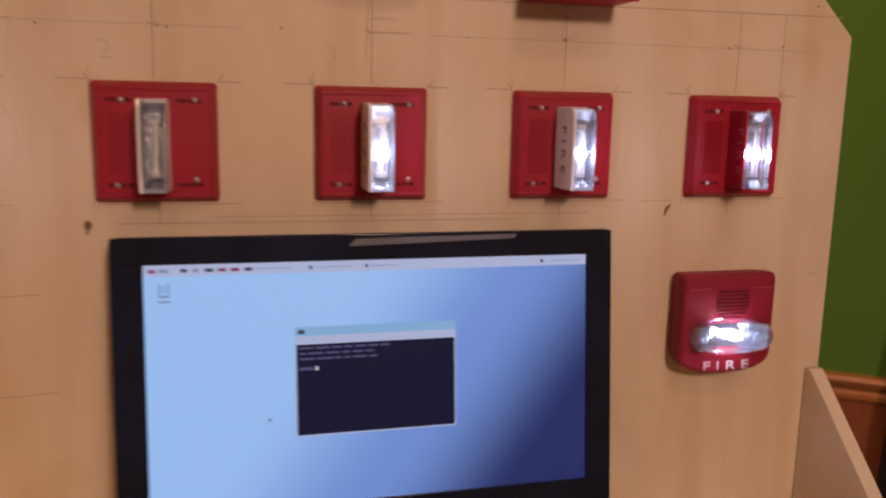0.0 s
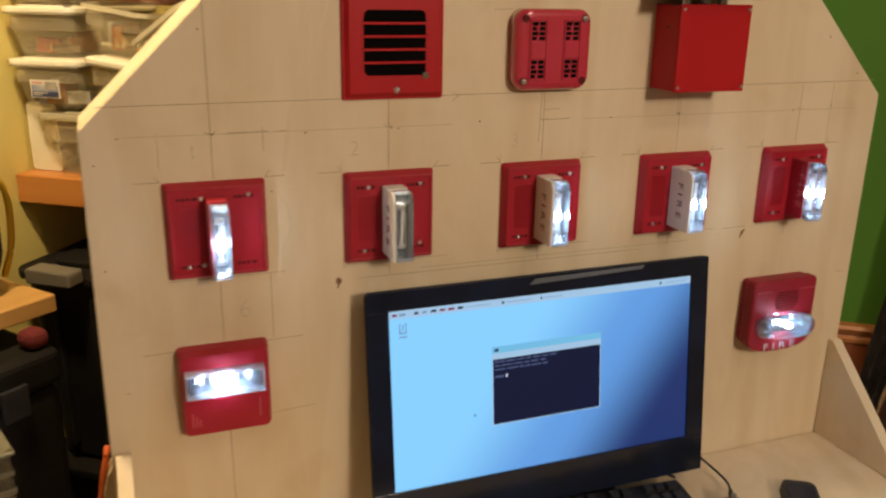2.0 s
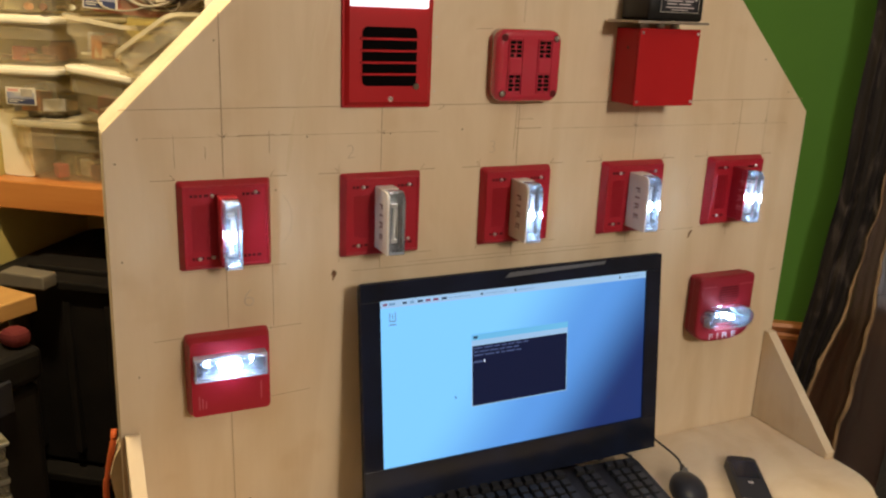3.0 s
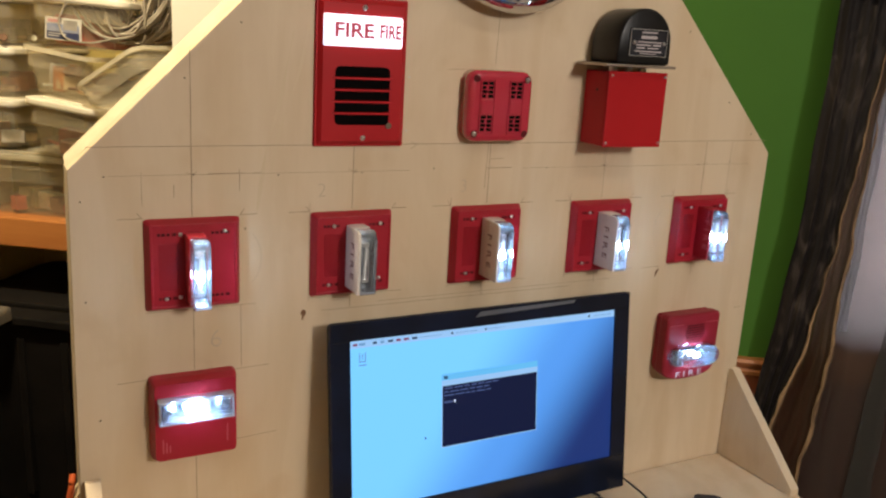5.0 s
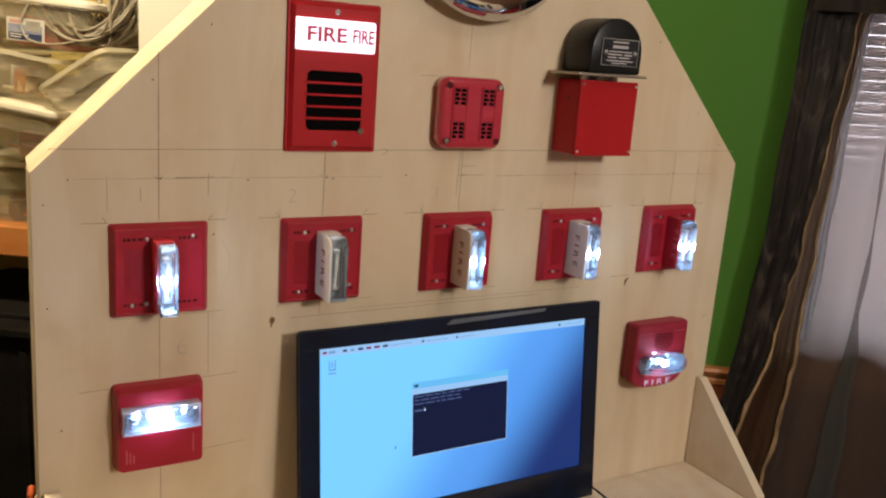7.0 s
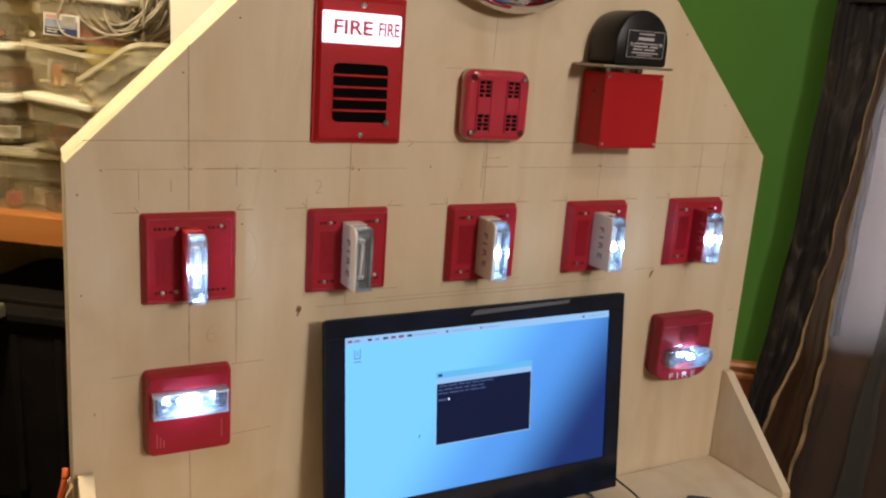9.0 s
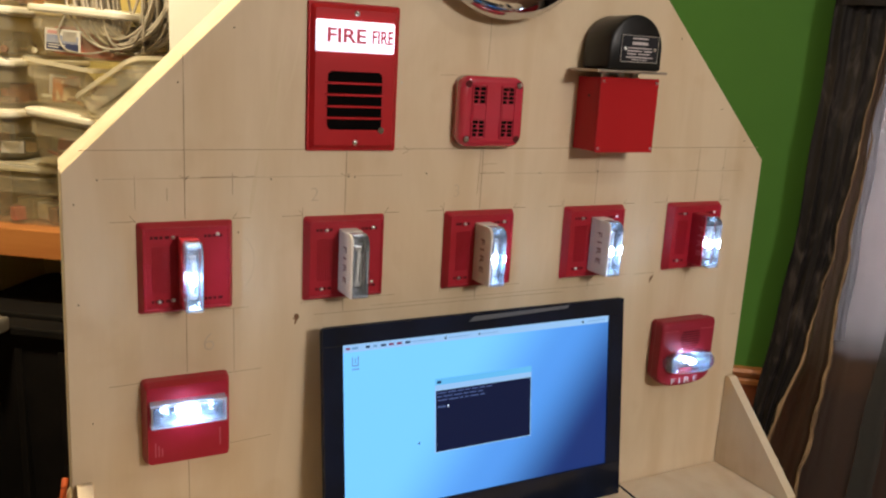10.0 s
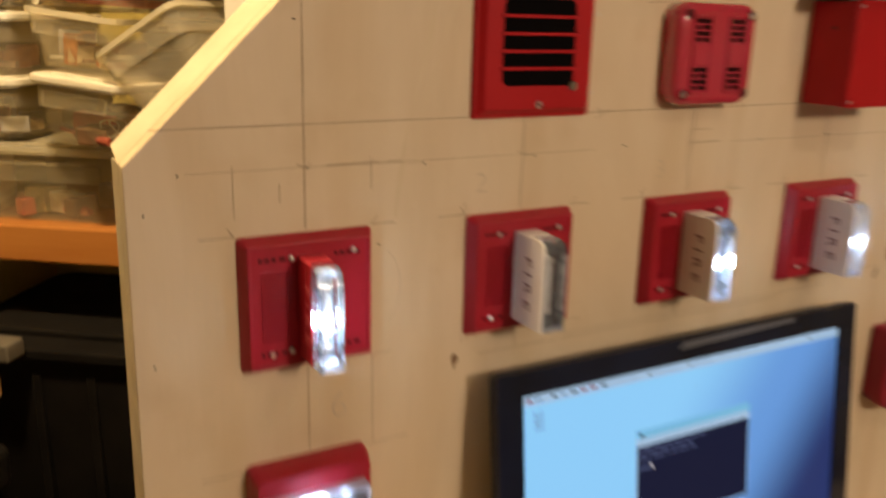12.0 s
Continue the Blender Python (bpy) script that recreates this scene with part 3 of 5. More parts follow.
EDGE = [(1.70, 1.130), (1.60, 1.124), (1.43, 1.112), (1.16, 1.106), (0.85, 1.098), (0.71, 1.093), (0.58, 1.078), (0.50, 1.074), (0.0, 1.045)]
cur = thing("curtain", RM, "dark brown satin curtain with gold-edged folds beside the window", "curtain", "curtains at the window")
part("front_fold", drape(LEFT, FOLD, 0.945, 0.0040, 2.6, 0.1), CURTAIN, cur, smooth=True)
part("front_hem", drape_hem(FOLD, 0.944, [(1.7, 0.5), (1.2, 0.5), (0.95, 0.8), (0.80, 1.5), (0.66, 1.3), (0.0, 1.0)], 0.1), GOLD, cur, "gold puckered edge", True)
part("rear_fold", drape([(z, s_ - 0.012) for z, s_ in FOLD], EDGE, 0.962, 0.0030, 1.7, 0.6), CURTAIN_BROWN, cur, "brown satin fold", True)
part("rear_hem", drape_hem(EDGE, 0.960, [(1.7, 0.5), (1.1, 0.9), (0.9, 1.2), (0.72, 1.7), (0.5, 1.5), (0.0, 1.0)], 0.6), GOLD, cur, "gold puckered edge", True)
# Pale translucent strip along the curtain edge, ending near the sill.
PALE = clear("pale_sheer_hem", (0.9, 0.9, 0.92), (0.10, 0.10, 0.10), 0.35, 0.7)
shine_through(PALE, (0.72, 0.72, 0.76), 0.45)
SHEER_DENSE = clear("gathered_sheer", (0.80, 0.79, 0.79), (0.045, 0.047, 0.042), 0.46, 0.7)
SIDE = [(1.70, 1.142), (1.60, 1.138), (1.40, 1.133), (1.10, 1.128), (0.89, 1.128), (0.60, 1.120), (0.0, 1.105)]
RIPPLE_A = [(1.70, 1.205), (1.30, 1.212), (1.12, 1.217), (0.97, 1.212), (0.88, 1.205), (0.65, 1.190), (0.0, 1.170)]
RIPPLE_B = [(1.70, 1.209), (1.30, 1.216), (1.12, 1.225), (0.97, 1.224), (0.88, 1.236), (0.65, 1.243), (0.0, 1.250)]
for nm, la, lb, m_ in (("sheer_hem", EDGE, SIDE, PALE), ("sheer_gather", RIPPLE_A, RIPPLE_B, SHEER_DENSE)):
    part(nm, drape(la, lb, 0.971, 0.0015, 1.0, 0.3, n=12, z0=0.895 if m_ is PALE else 0.03), m_, cur, "pale translucent strip along the curtain edge" if m_ is PALE else "gathered dark sheer fold", True)
curtain("sheer_curtain", cloth(1.07, 1.80, 0.03, 1.66, 0.979, 0.0055, 5.2, 0.12, 0.0), SHEER, "translucent brown sheer curtain over the window")
val = thing("curtain_valance", RM, "dark fabric valance over the curtain rod", "valance")
part("valance_cloth", cloth(1.005, 1.95, 1.60, 1.90, 0.925, 0.010, 9, 0.2, 0, 160, 10), mat("dark_valance_cloth", (0.022, 0.017, 0.013), 0.7, alt=(0.014, 0.011, 0.009), scale=9, bump=0.2, spec=0.1), val, smooth=True)
part("rod", tube([(0.95, 0.955, 1.80), (1.97, 0.955, 1.80)], 0.012, 12), BLACK, val)
part("rod_bracket", box(0.98, 1.00, 0.955, 0.999, 1.79, 1.81, 0.002), BLACK, val)
part("rod_bracket", box(1.90, 1.92, 0.955, 0.999, 1.79, 1.81, 0.002), BLACK, val)


def ceiling_lamp(at):
    t = thing("ceiling_light", pose(at[0], at[1], H), "unseen round ceiling light with a frosted glass shade", "lamp", "ceiling lights")
    part("base", lathe([(0.0, 0.0), (0.07, 0.0), (0.07, -0.02), (0.0, -0.02)], 24, axis="z"), STEEL, t)
    part("shade", lathe([(0.0, -0.021), (0.06, -0.021), (0.09, -0.04), (0.07, -0.065), (0.0, -0.072)], 24, axis="z"), glow("frosted_shade", (1.0, 0.75, 0.45), 1.5), t, smooth=True)


ceiling_lamp(LAMP_B)
# Fixture made up for the overhead fill.
ceiling_lamp(FILL_C)
# Fixture added out of view to carry the assumed main source.
pendant = thing("pendant_lamp", pose(LAMP_A.x, LAMP_A.y - 0.24, 0), "assumed pendant lamp out of view with a round frosted shade", "lamp")
part("cord", tube([(0, 0, LAMP_A.z + 0.18), (0, 0, H)], 0.004, 8), BLACK, pendant)
part("cap", lathe([(0.0, 0.20), (0.03, 0.20), (0.05, 0.17), (0.0, 0.17)], 20, axis="z"), STEEL, pendant)
part("shade", lathe([(0.05, 0.168), (0.16, 0.06), (0.19, 0.0), (0.186, 0.0), (0.156, 0.058), (0.048, 0.164)], 32, axis="z"), POST, pendant, smooth=True)
for p_ in pendant.children:
    if p_.name.split(".")[0] != "cord":
        p_.location.z = LAMP_A.z - 0.02

# ---------------- storage alcove ----------------
shelf = tagged(part("wall_shelf", box(-0.808, -0.197, 0.652, D1 - 0.002, 1.000, 1.063, 0.004), OAK), "thick varnished pine wall shelf in the alcove", "shelf")
shelf.matrix_world = RM


def storage_bin(name, w, l, h, m, label, lid=True, tag=None, group="clear storage bins", body=None):
    """Clear bin, w across the front, l deep, base at z 0, front at y 0."""
    t = thing(name, m, label, "storage bin", group)
    b = bmesh.new()
    wall = 0.002
    taper = 0.86
    rings = []
    for z, f, inset in ((0.0, taper, 0), (0.006, taper + 0.01, 0), (h * 0.55, 0.955, 0), (h * 0.56, 0.985, 0), (h, 1.0, 0), (h, 1.0, wall), (h * 0.57, 0.985, wall), (h * 0.55, 0.95, wall), (0.008, taper + 0.01, wall), (0.004, taper, wall)):
        rings.append([b.verts.new((x, l / 2 + y, z)) for x, y in rounded(w * f - 2 * inset, l * f - 2 * inset, 0.02, 3)])
    for r0, r1 in zip(rings, rings[1:]):
        for i in range(len(r0)):
            j = (i + 1) % len(r0)
            b.faces.new((r0[i], r0[j], r1[j], r1[i]))
    b.faces.new(rings[0]), b.faces.new(rings[-1])
    bmesh.ops.recalc_face_normals(b, faces=b.faces[:])
    part("body", b, body or BIN, t, smooth=False)
    b = bmesh.new()
    o, i = rounded(w + 0.010, l + 0.010, 0.024, 4), rounded(w - 0.002, l - 0.002, 0.02, 4)
    va = [[b.verts.new((x, l / 2 + y, z)) for x, y in p] for p, z in ((o, h - 0.008), (o, h), (i, h), (i, h - 0.008))]
    for r0, r1 in zip(va, [*va[1:], va[0]]):
        for q in range(len(r0)):
            j = (q + 1) % len(r0)
            b.faces.new((r0[q], r0[j], r1[j], r1[q]))
    bmesh.ops.recalc_face_normals(b, faces=b.faces[:])
    part("rim", b, BIN_RIM, t)
    pan = bmesh.new()
    for a0, a1, b0, b1 in ((-0.36, 0.36, 0.80, 0.82), (-0.36, -0.345, 0.60, 0.80), (0.345, 0.36, 0.60, 0.80), (-0.36, -0.12, 0.59, 0.605), (0.12, 0.36, 0.59, 0.605)):
        box(w * a0, w * a1, -0.0014, 0.0014, h * b0, h * b1, 0.0006, bm=pan)
    part("moulded_panel", pan, BIN, t)
    if lid:
        b = prism([(x, l / 2 + y) for x, y in rounded(w + 0.014, l + 0.014, 0.026, 4)], h - 0.006, h + 0.006, 0.003, axis="z")
        prism([(x, l / 2 + y) for x, y in rounded(w - 0.03, l - 0.03, 0.02, 4)], h + 0.005, h + 0.009, axis="z", bm=b)
        part("lid", b, LID if lid is True else BIN_RIM, t, "white lid" if lid is True else "clear lid")
    if tag:
        lx, lz, lw, lh = tag
        lab = part("label", box(lx - lw / 2, lx + lw / 2, -0.004 + 0.07 * w * 0.3, -0.002 + 0.07 * w * 0.3, lz - lh / 2, lz + lh / 2), LABEL, t, "white printed paper label")
        y0 = -0.0046 + 0.07 * w * 0.3
        for nm, a0, a1, b0, b1, m_ in (("label_print", -0.45, 0.45, -0.12, 0.22, BLUE_PRINT), ("label_strip", -0.45, 0.45, -0.44, -0.13, NAVY), ("label_badge", -0.42, -0.08, 0.27, 0.41, PINK), ("label_picture", 0.02, 0.40, -0.02, 0.42, JUNK[2])):
            part(nm, box(lx + lw * a0, lx + lw * a1, y0 - (0.0003 if nm == "label_picture" else 0), y0 + 0.0005, lz + lh * b0, lz + lh * b1), m_, lab)
        for q in range(2):
            part("label_bar", box(lx - lw * 0.4, lx + lw * (0.1 - 0.2 * q), y0 - 0.0003, y0, lz - lh * (0.24 + 0.11 * q), lz - lh * (0.19 + 0.11 * q)), LABEL, lab)
    return t


rng = random.Random(4)


def junk(m, w, l, h, count):
    """Loose odds and ends lying in a bin."""
    names = ("cardboard_box", "plastic_connector", "wire_offcut", "junction_box", "screwdriver")
    for q in range(count):
        a, b2, c = rng.uniform(0.02, 0.07), rng.uniform(0.02, 0.05), rng.uniform(0.015, 0.05)
        kind = rng.randrange(5)
        x, y, z = rng.uniform(-w * 0.3, w * 0.3), rng.uniform(l * 0.12, l * 0.7), 0.006
        col = rng.choice(JUNK)
        if kind == 2:
            bmj = tube(spline([(-0.03, 0, 0.004), (-0.01, 0.015, 0.02), (0.01, -0.01, 0.012), (0.03, 0.01, 0.03)], 6), 0.0022, 6)
        elif kind == 4:
            bmj = lathe([(0.0, -a), (0.006, -a), (0.008, -a * 0.5), (0.007, 0), (0.003, 0.002), (0.003, a), (0.0, a)], 10)
            bmesh.ops.translate(bmj, verts=bmj.verts[:], vec=(0, 0, 0.009))
        else:
            bmj = box(-a / 2, a / 2, -b2 / 2, b2 / 2, 0, c, 0.0025)
        ob = part(names[kind], bmj, col)
        ob.matrix_world = m @ pose(x, y, z, 0, rng.uniform(-6, 6), rng.uniform(0, 180))
        tagged(ob, f"small {col.name.split('_')[1]} odds-and-ends piece lying in a clear bin", "hardware", "odds and ends in the bins")


BW, BL = 0.160, 0.30
low = room(-0.597, 0.665, 1.064, 0)
storage_bin("storage_bin", 0.29, 0.30, 0.125, low, "wide clear plastic bin with a clear lid on the shelf", lid="clear")
junk(low, 0.25, 0.28, 0.1, 12)
for z, tag in ((1.205, (0.0, 0.040, 0.068, 0.036)), (1.308, None), (1.411, None), (1.514, None)):
    m = room(-0.705, 0.655, z, 2)
    storage_bin("storage_bin", BW, BL, 0.092, m, "clear plastic shoebox bin with a white lid in a stack", tag=tag)
    junk(m, BW, BL, 0.09, 8)
m = room(-0.490, 0.592, 1.2065, -12) @ pose(0, 0, 0, 0, 4.5, 0)
storage_bin("storage_bin", 0.168, BL, 0.100, m, "clear plastic bin with a white lid holding cables", tag=None)
tab = tagged(part("yellow_tag", prism([(-0.013, 0.0), (0.010, 0.0), (0.016, 0.007), (0.012, 0.011), (-0.010, 0.006)], 0.0, 0.006, 0.0012), YELLOW), "small yellow plastic tag lying in a clear bin", "hardware")
tab.matrix_world = m @ pose(0.022, 0.034, 0.007, 0, -10, -10)
for q, (x, z, r) in enumerate(((0.040, 0.034, 0.013), (0.056, 0.040, 0.011))):
    ring = [(x + r * 1.3 * math.cos(a), 0.030 + 0.004 * math.sin(2 * a), z + r * math.sin(a)) for a in (2 * math.pi * i / 24 for i in range(25))]
    wl = tagged(part("wire_loop", tube([(x - 0.010, 0.034, 0.008), *ring], 0.0011, 6), LID, smooth=True), "thin white wire loop inside a clear bin", "wire", "odds and ends in the bins")
    wl.matrix_world = m
junk(m, BW, BL, 0.09, 10)
m = room(-0.494, 0.592, 1.3215, -13) @ pose(0, 0, 0, 0, 6.0, 0)
storage_bin("storage_bin", 0.165, BL, 0.088, m, "open clear plastic bin filled with odds and ends", lid=False)
junk(m, BW, BL, 0.09, 16)
m = room(-0.443, 0.584, 1.4135, -8) @ pose(0, 0, 0, 0, 3.0, 0)
storage_bin("storage_bin", 0.205, BL, 0.090, m, "clear plastic bin with a white lid and red contents", tag=(-0.022, 0.034, 0.080, 0.041))
bx = tagged(part("brown_carton", box(-0.055, 0.070, 0.10, 0.26, 0.006, 0.070, 0.003), JUNK[5]), "brown cardboard carton inside a clear bin", "box")
bx.matrix_world = m
rb = tagged(part("red_box", box(-0.07, 0.07, 0.03, 0.095, 0.006, 0.06, 0.006), JUNK[4]), "red plastic box inside a clear bin", "box")
rb.matrix_world = m
for z in (1.064, 1.176, 1.288, 1.400):
    m = room(-0.358, 0.705, z, 3)
    storage_bin("storage_bin", 0.150, 0.26, 0.100, m, "clear plastic bin with a white lid stacked behind the others")
    junk(m, 0.15, 0.26, 0.09, 7)
m = room(-0.318, 0.545, 1.300) @ pose(0, 0, 0, 0, -30, -12)
storage_bin("storage_bin", 0.160, 0.20, 0.100, m, "milky clear plastic bin without a lid, tipped on the stack", lid=False, body=clear("frosted_bin_plastic", (0.97, 0.95, 0.90), (0.74, 0.68, 0.54), 0.80, 0.16))

wb = tagged(part("white_box", frustum(0.075, 0.145, 0.07, 0.14, 0.70, 0.78, 0.008, 3, -0.762, 1.137), LID), "white plastic lid standing on edge against the alcove wall", "box")
wb.matrix_world = RM

coil = thing("cable_coil", room(-0.338, 0.64, 1.56), "hank of grey cable hung beside the bins", "cable")
part("hook", tube(spline([(0.0, 0.03, 0.150), (0.0, -0.02, 0.135), (0.0, -0.035, 0.150), (0.0, -0.03, 0.170)], 6), 0.004, 8), STEEL, coil)
for q in range(64):
    r0, r1 = rng.uniform(0.035, 0.105), rng.uniform(0.100, 0.140)
    ph, off = rng.uniform(-0.30, 0.22), rng.uniform(-0.050, 0.030)
    sway = rng.uniform(-0.030, 0.012)
    pts = []
    for i in range(41):
        a = 2 * math.pi * i / 40
        x, z = r0 * math.cos(a) * (1 - 0.2 * math.sin(a)), r1 * math.sin(a)
        pts.append((sway + x * math.cos(ph) - z * math.sin(ph) * 0.5 + 0.005 * math.sin(3 * a + q), off + 0.014 * math.sin(2 * a + q), z * math.cos(ph) * 0.95 + x * math.sin(ph) * 0.4))
    part("loop", tube(pts, 0.0026, 6), COIL, coil, smooth=True)
strand = spline([(-0.1, -0.057, -0.045), (-0.122, -0.057, -0.078), (-0.13, -0.057, -0.1), (-0.117, -0.057, -0.127), (-0.071, -0.057, -0.133), (-0.028, -0.057, -0.125)], 8)
part("loose_strand", tube(strand, 0.0019, 6), COIL, coil, smooth=True)

# ---------------- under and beside the shelf ----------------


def tote(m, w, l, h, label):
    t = thing("storage_tote", m, label, "storage tote", "black storage totes")
    part("body", frustum(w * 0.9, l * 0.9, w, l, 0, 1, 0.03, 4), TOTE, t)
    t.children[0].data.transform(Matrix(((1, 0, 0, 0), (0, 0, 1, 0), (0, h, 0, 0), (0, 0, 0, 1))))
    part("lid", prism([p for p in rounded(w + 0.03, l + 0.03, 0.04, 4)], h, h + 0.02, 0.004, axis="z"), TOTE, t)
    part("lid_panel", prism([p for p in rounded(w - 0.08, l - 0.08, 0.03, 4)], h + 0.018, h + 0.032, 0.004, axis="z"), TOTE, t)
    for q in range(5):
        x = -w * 0.36 + q * w * 0.18
        part("rib", box(x - 0.008, x + 0.008, -l / 2 - 0.002, -l / 2 + 0.03, 0.03, h - 0.03, 0.003), TOTE, t)
    return t


tote(room(-0.50, 0.78, 0.0), 0.56, 0.40, 0.40, "large black plastic storage tote with a ribbed front")
t2 = tote(room(-0.50, 0.78, 0.435), 0.54, 0.38, 0.42, "black plastic storage tote stacked below the shelf")
hb = prism([(-0.052, -0.018), (0.052, -0.018), (0.052, 0.004), (0.050, 0.012), (-0.046, 0.016), (-0.052, 0.010)], -0.21, -0.255, 0.004)
bmesh.ops.translate(hb, verts=hb.verts[:], vec=(-0.148, 0, 0.452))
part("latch_handle", hb, GREY_PL, t2, "grey plastic latch handle")

TABLE = Matrix.Translation((-0.183, 0.623, 0.0)) @ pose(0, 0, 0, 0, 0, 39)
bench = thing("work_bench", TABLE, "light varnished wooden bench with a plank top", "table")
part("top", box(-0.62, 0.0, 0.0, 0.29, 0.882, 0.915, 0.003), OAK_LIGHT, bench)
for x, y in ((-0.58, 0.03), (-0.58, 0.22), (-0.09, 0.23)):
    part("leg", box(x - 0.02, x + 0.02, y, y + 0.04, 0, 0.881, 0.003), OAK_LIGHT, bench)

bag = thing("tool_bag", TABLE @ pose(-0.16, 0.14, 0.916), "dark fabric tool bag with a yellow strap on the bench", "bag")
b = bmesh.new()
bmesh.ops.create_uvsphere(b, u_segments=28, v_segments=18, radius=1)
for v in b.verts:
    c = v.co
    for a in range(3):
        c[a] = math.copysign(abs(c[a]) ** 0.55, c[a])
    n_ = noise.noise(c * 1.7) * 0.05
    top = max(0.0, c.z)
    v.co = Vector((c.x * (0.13 - 0.035 * top) * (1 + n_), c.y * (0.10 - 0.04 * top) * (1 + n_), 0.125 + c.z * 0.125))
part("body", b, FABRIC, bag, smooth=True)
part("strap", tube(spline([(0.02, -0.09, 0.20), (0.06, -0.105, 0.25), (0.115, -0.10, 0.20), (0.135, -0.07, 0.10), (0.137, -0.03, 0.02)], 8), 0.006, 8), YELLOW, bag, "yellow shoulder strap", True)
part("handle", tube(spline([(-0.05, 0, 0.235), (-0.03, 0, 0.29), (0.03, 0, 0.29), (0.05, 0, 0.235)], 8), 0.009, 8), FABRIC, bag, smooth=True)

case = thing("tool_case", Matrix.Translation((-0.184, 0.555, 0.472)) @ pose(0, 0, 0, 0, 0, 39), "black moulded plastic tool case under the bench", "case")
part("body", box(-0.30, 0.0, 0.0, 0.20, 0.0, 0.30, 0.02, 3), TOTE, case)
part("lid", box(-0.305, 0.005, -0.006, 0.206, 0.301, 0.37, 0.016, 3), TOTE, case)
part("latch", box(-0.12, -0.07, -0.014, -0.004, 0.27, 0.33, 0.003), BLACK, case)
stand = thing("plastic_crate", Matrix.Translation((-0.184, 0.555, 0.0)) @ pose(0, 0, 0, 0, 0, 39), "black plastic crate on the floor under the bench", "crate")
part("body", box(-0.32, 0.02, -0.01, 0.21, 0, 0.471, 0.012), TOTE, stand)
part("rim", box(-0.33, 0.03, -0.02, 0.22, 0.44, 0.466, 0.006), TOTE, stand)
rag = part("red_cloth", box(-0.052, -0.010, 0.004, 0.05, 0.0, 0.034, 0.014, 3), RED_RAG)
rag.matrix_world = Matrix.Translation((-0.180, 0.558, 0.8435)) @ pose(0, 0, 0, 0, 0, 39)
tagged(rag, "crumpled red cloth lying on the tool case", "cloth")

basket = thing("plastic_basket", Matrix.Translation((-0.352, 0.30, 0.690)) @ pose(0, 0, 0, 0, 0, 20), "white translucent plastic basket holding papers", "basket")
for x0, x1, y0, y1 in ((-0.10, 0.10, -0.075, -0.072), (-0.10, 0.10, 0.072, 0.075), (-0.10, -0.097, -0.072, 0.072), (0.097, 0.10, -0.072, 0.072)):
    part("side", box(x0, x1, y0, y1, 0.002, 0.111), BASKET, basket)
    part("rim", box(x0 - 0.006, x1 + 0.006, y0 - 0.006, y1 + 0.006, 0.112, 0.118, 0.002), BASKET_RIM, basket)
    for q in range(3):
        part("slat", box(x0 - 0.002, x1 + 0.002, y0 - 0.002, y1 + 0.002, 0.018 + 0.030 * q, 0.026 + 0.030 * q, 0.0006), BASKET_RIM, basket)
part("base", box(-0.10, 0.10, -0.075, 0.075, 0, 0.002), BASKET_RIM, basket)
for q in range(5):
    pp = part("paper_packet", box(-0.035, 0.035, -0.003, 0.003, 0, 0.10, 0.001), JUNK[3] if q % 2 else LABEL)
    pp.matrix_world = basket.matrix_world @ pose(-0.045 + 0.022 * q, -0.035 + 0.016 * q, 0.004, -10, 0, 12)
    tagged(pp, "white paper packet standing in the basket", "paper", "papers in the basket")
stool = thing("side_table", Matrix.Translation((-0.352, 0.30, 0)) @ pose(0, 0, 0, 0, 0, 20), "black plastic stand under the basket", "stand")
part("top", box(-0.11, 0.11, -0.085, 0.085, 0.655, 0.689, 0.004), TOTE, stool)
for x in (-0.09, 0.09):
    for y in (-0.06, 0.06):
        part("leg", box(x - 0.012, x + 0.012, y - 0.012, y + 0.012, 0, 0.654, 0.002), TOTE, stool)

# ---------------- the display board with its desk ----------------
BX0, BX1, BCZ, BCL, BTOP, T = -0.0775, 1.0135, 1.3135, 1.3040, 1.835, 0.018
DESK = 0.757
board = thing("display_board", pose(0, 0, 0), "birch plywood display board with pencilled layout lines", "display board")
out = [(BX0 - 0.010, 0.30), (BX1, 0.30), (BX1, BCZ), (BX1 - (BTOP - BCZ), BTOP), (BX0 + (BTOP - BCL), BTOP), (BX0, BCL)]
panel = part("panel", prism(out, 0.0, T, 0.0012), PLY, board)
panel.data.materials.append(mat("pale_sawn_edge", (0.60, 0.51, 0.35), 0.7, alt=(0.52, 0.43, 0.28), scale=30, bump=0.1))
for f in panel.data.polygons:
    if abs(f.normal.y) < 0.5:
        f.material_index = 1
SAWN = panel.data.materials[1]
corner = [(BX0 - 0.010, 0.30), (BX0, BCL), (BX0 + (BTOP - BCL), BTOP), (BX1 - (BTOP - BCZ), BTOP), (BX1, BCZ), (BX1, 0.30)]
for (xa, za), (xb, zb), proud in zip(corner, corner[1:], (0.0, 0.0065, 0.0, 0.0, 0.0)):
    run = (Vector((xb, zb)) - Vector((xa, za))).normalized()
    inn = Vector((run.y, -run.x)) * 0.038
    b = prism([(xa, za), (xb, zb), (xb + inn.x - 0.016 * run.x, zb + inn.y - 0.016 * run.y), (xa + inn.x + 0.016 * run.x, za + inn.y + 0.016 * run.y)], T + 0.0002, 0.054)
    for v in b.verts:
        if v.co.y > 0.03 and (Vector((v.co.x - xa, v.co.z - za))).dot(Vector((run.y, -run.x))) < 0.001:
            low = proud and v.co.z < za + 0.001
            v.co.x -= 0.0 if low else proud * run.y
            v.co.z += proud * (1.41 if low else run.x)
    part("edge_batten", b, SAWN, board)
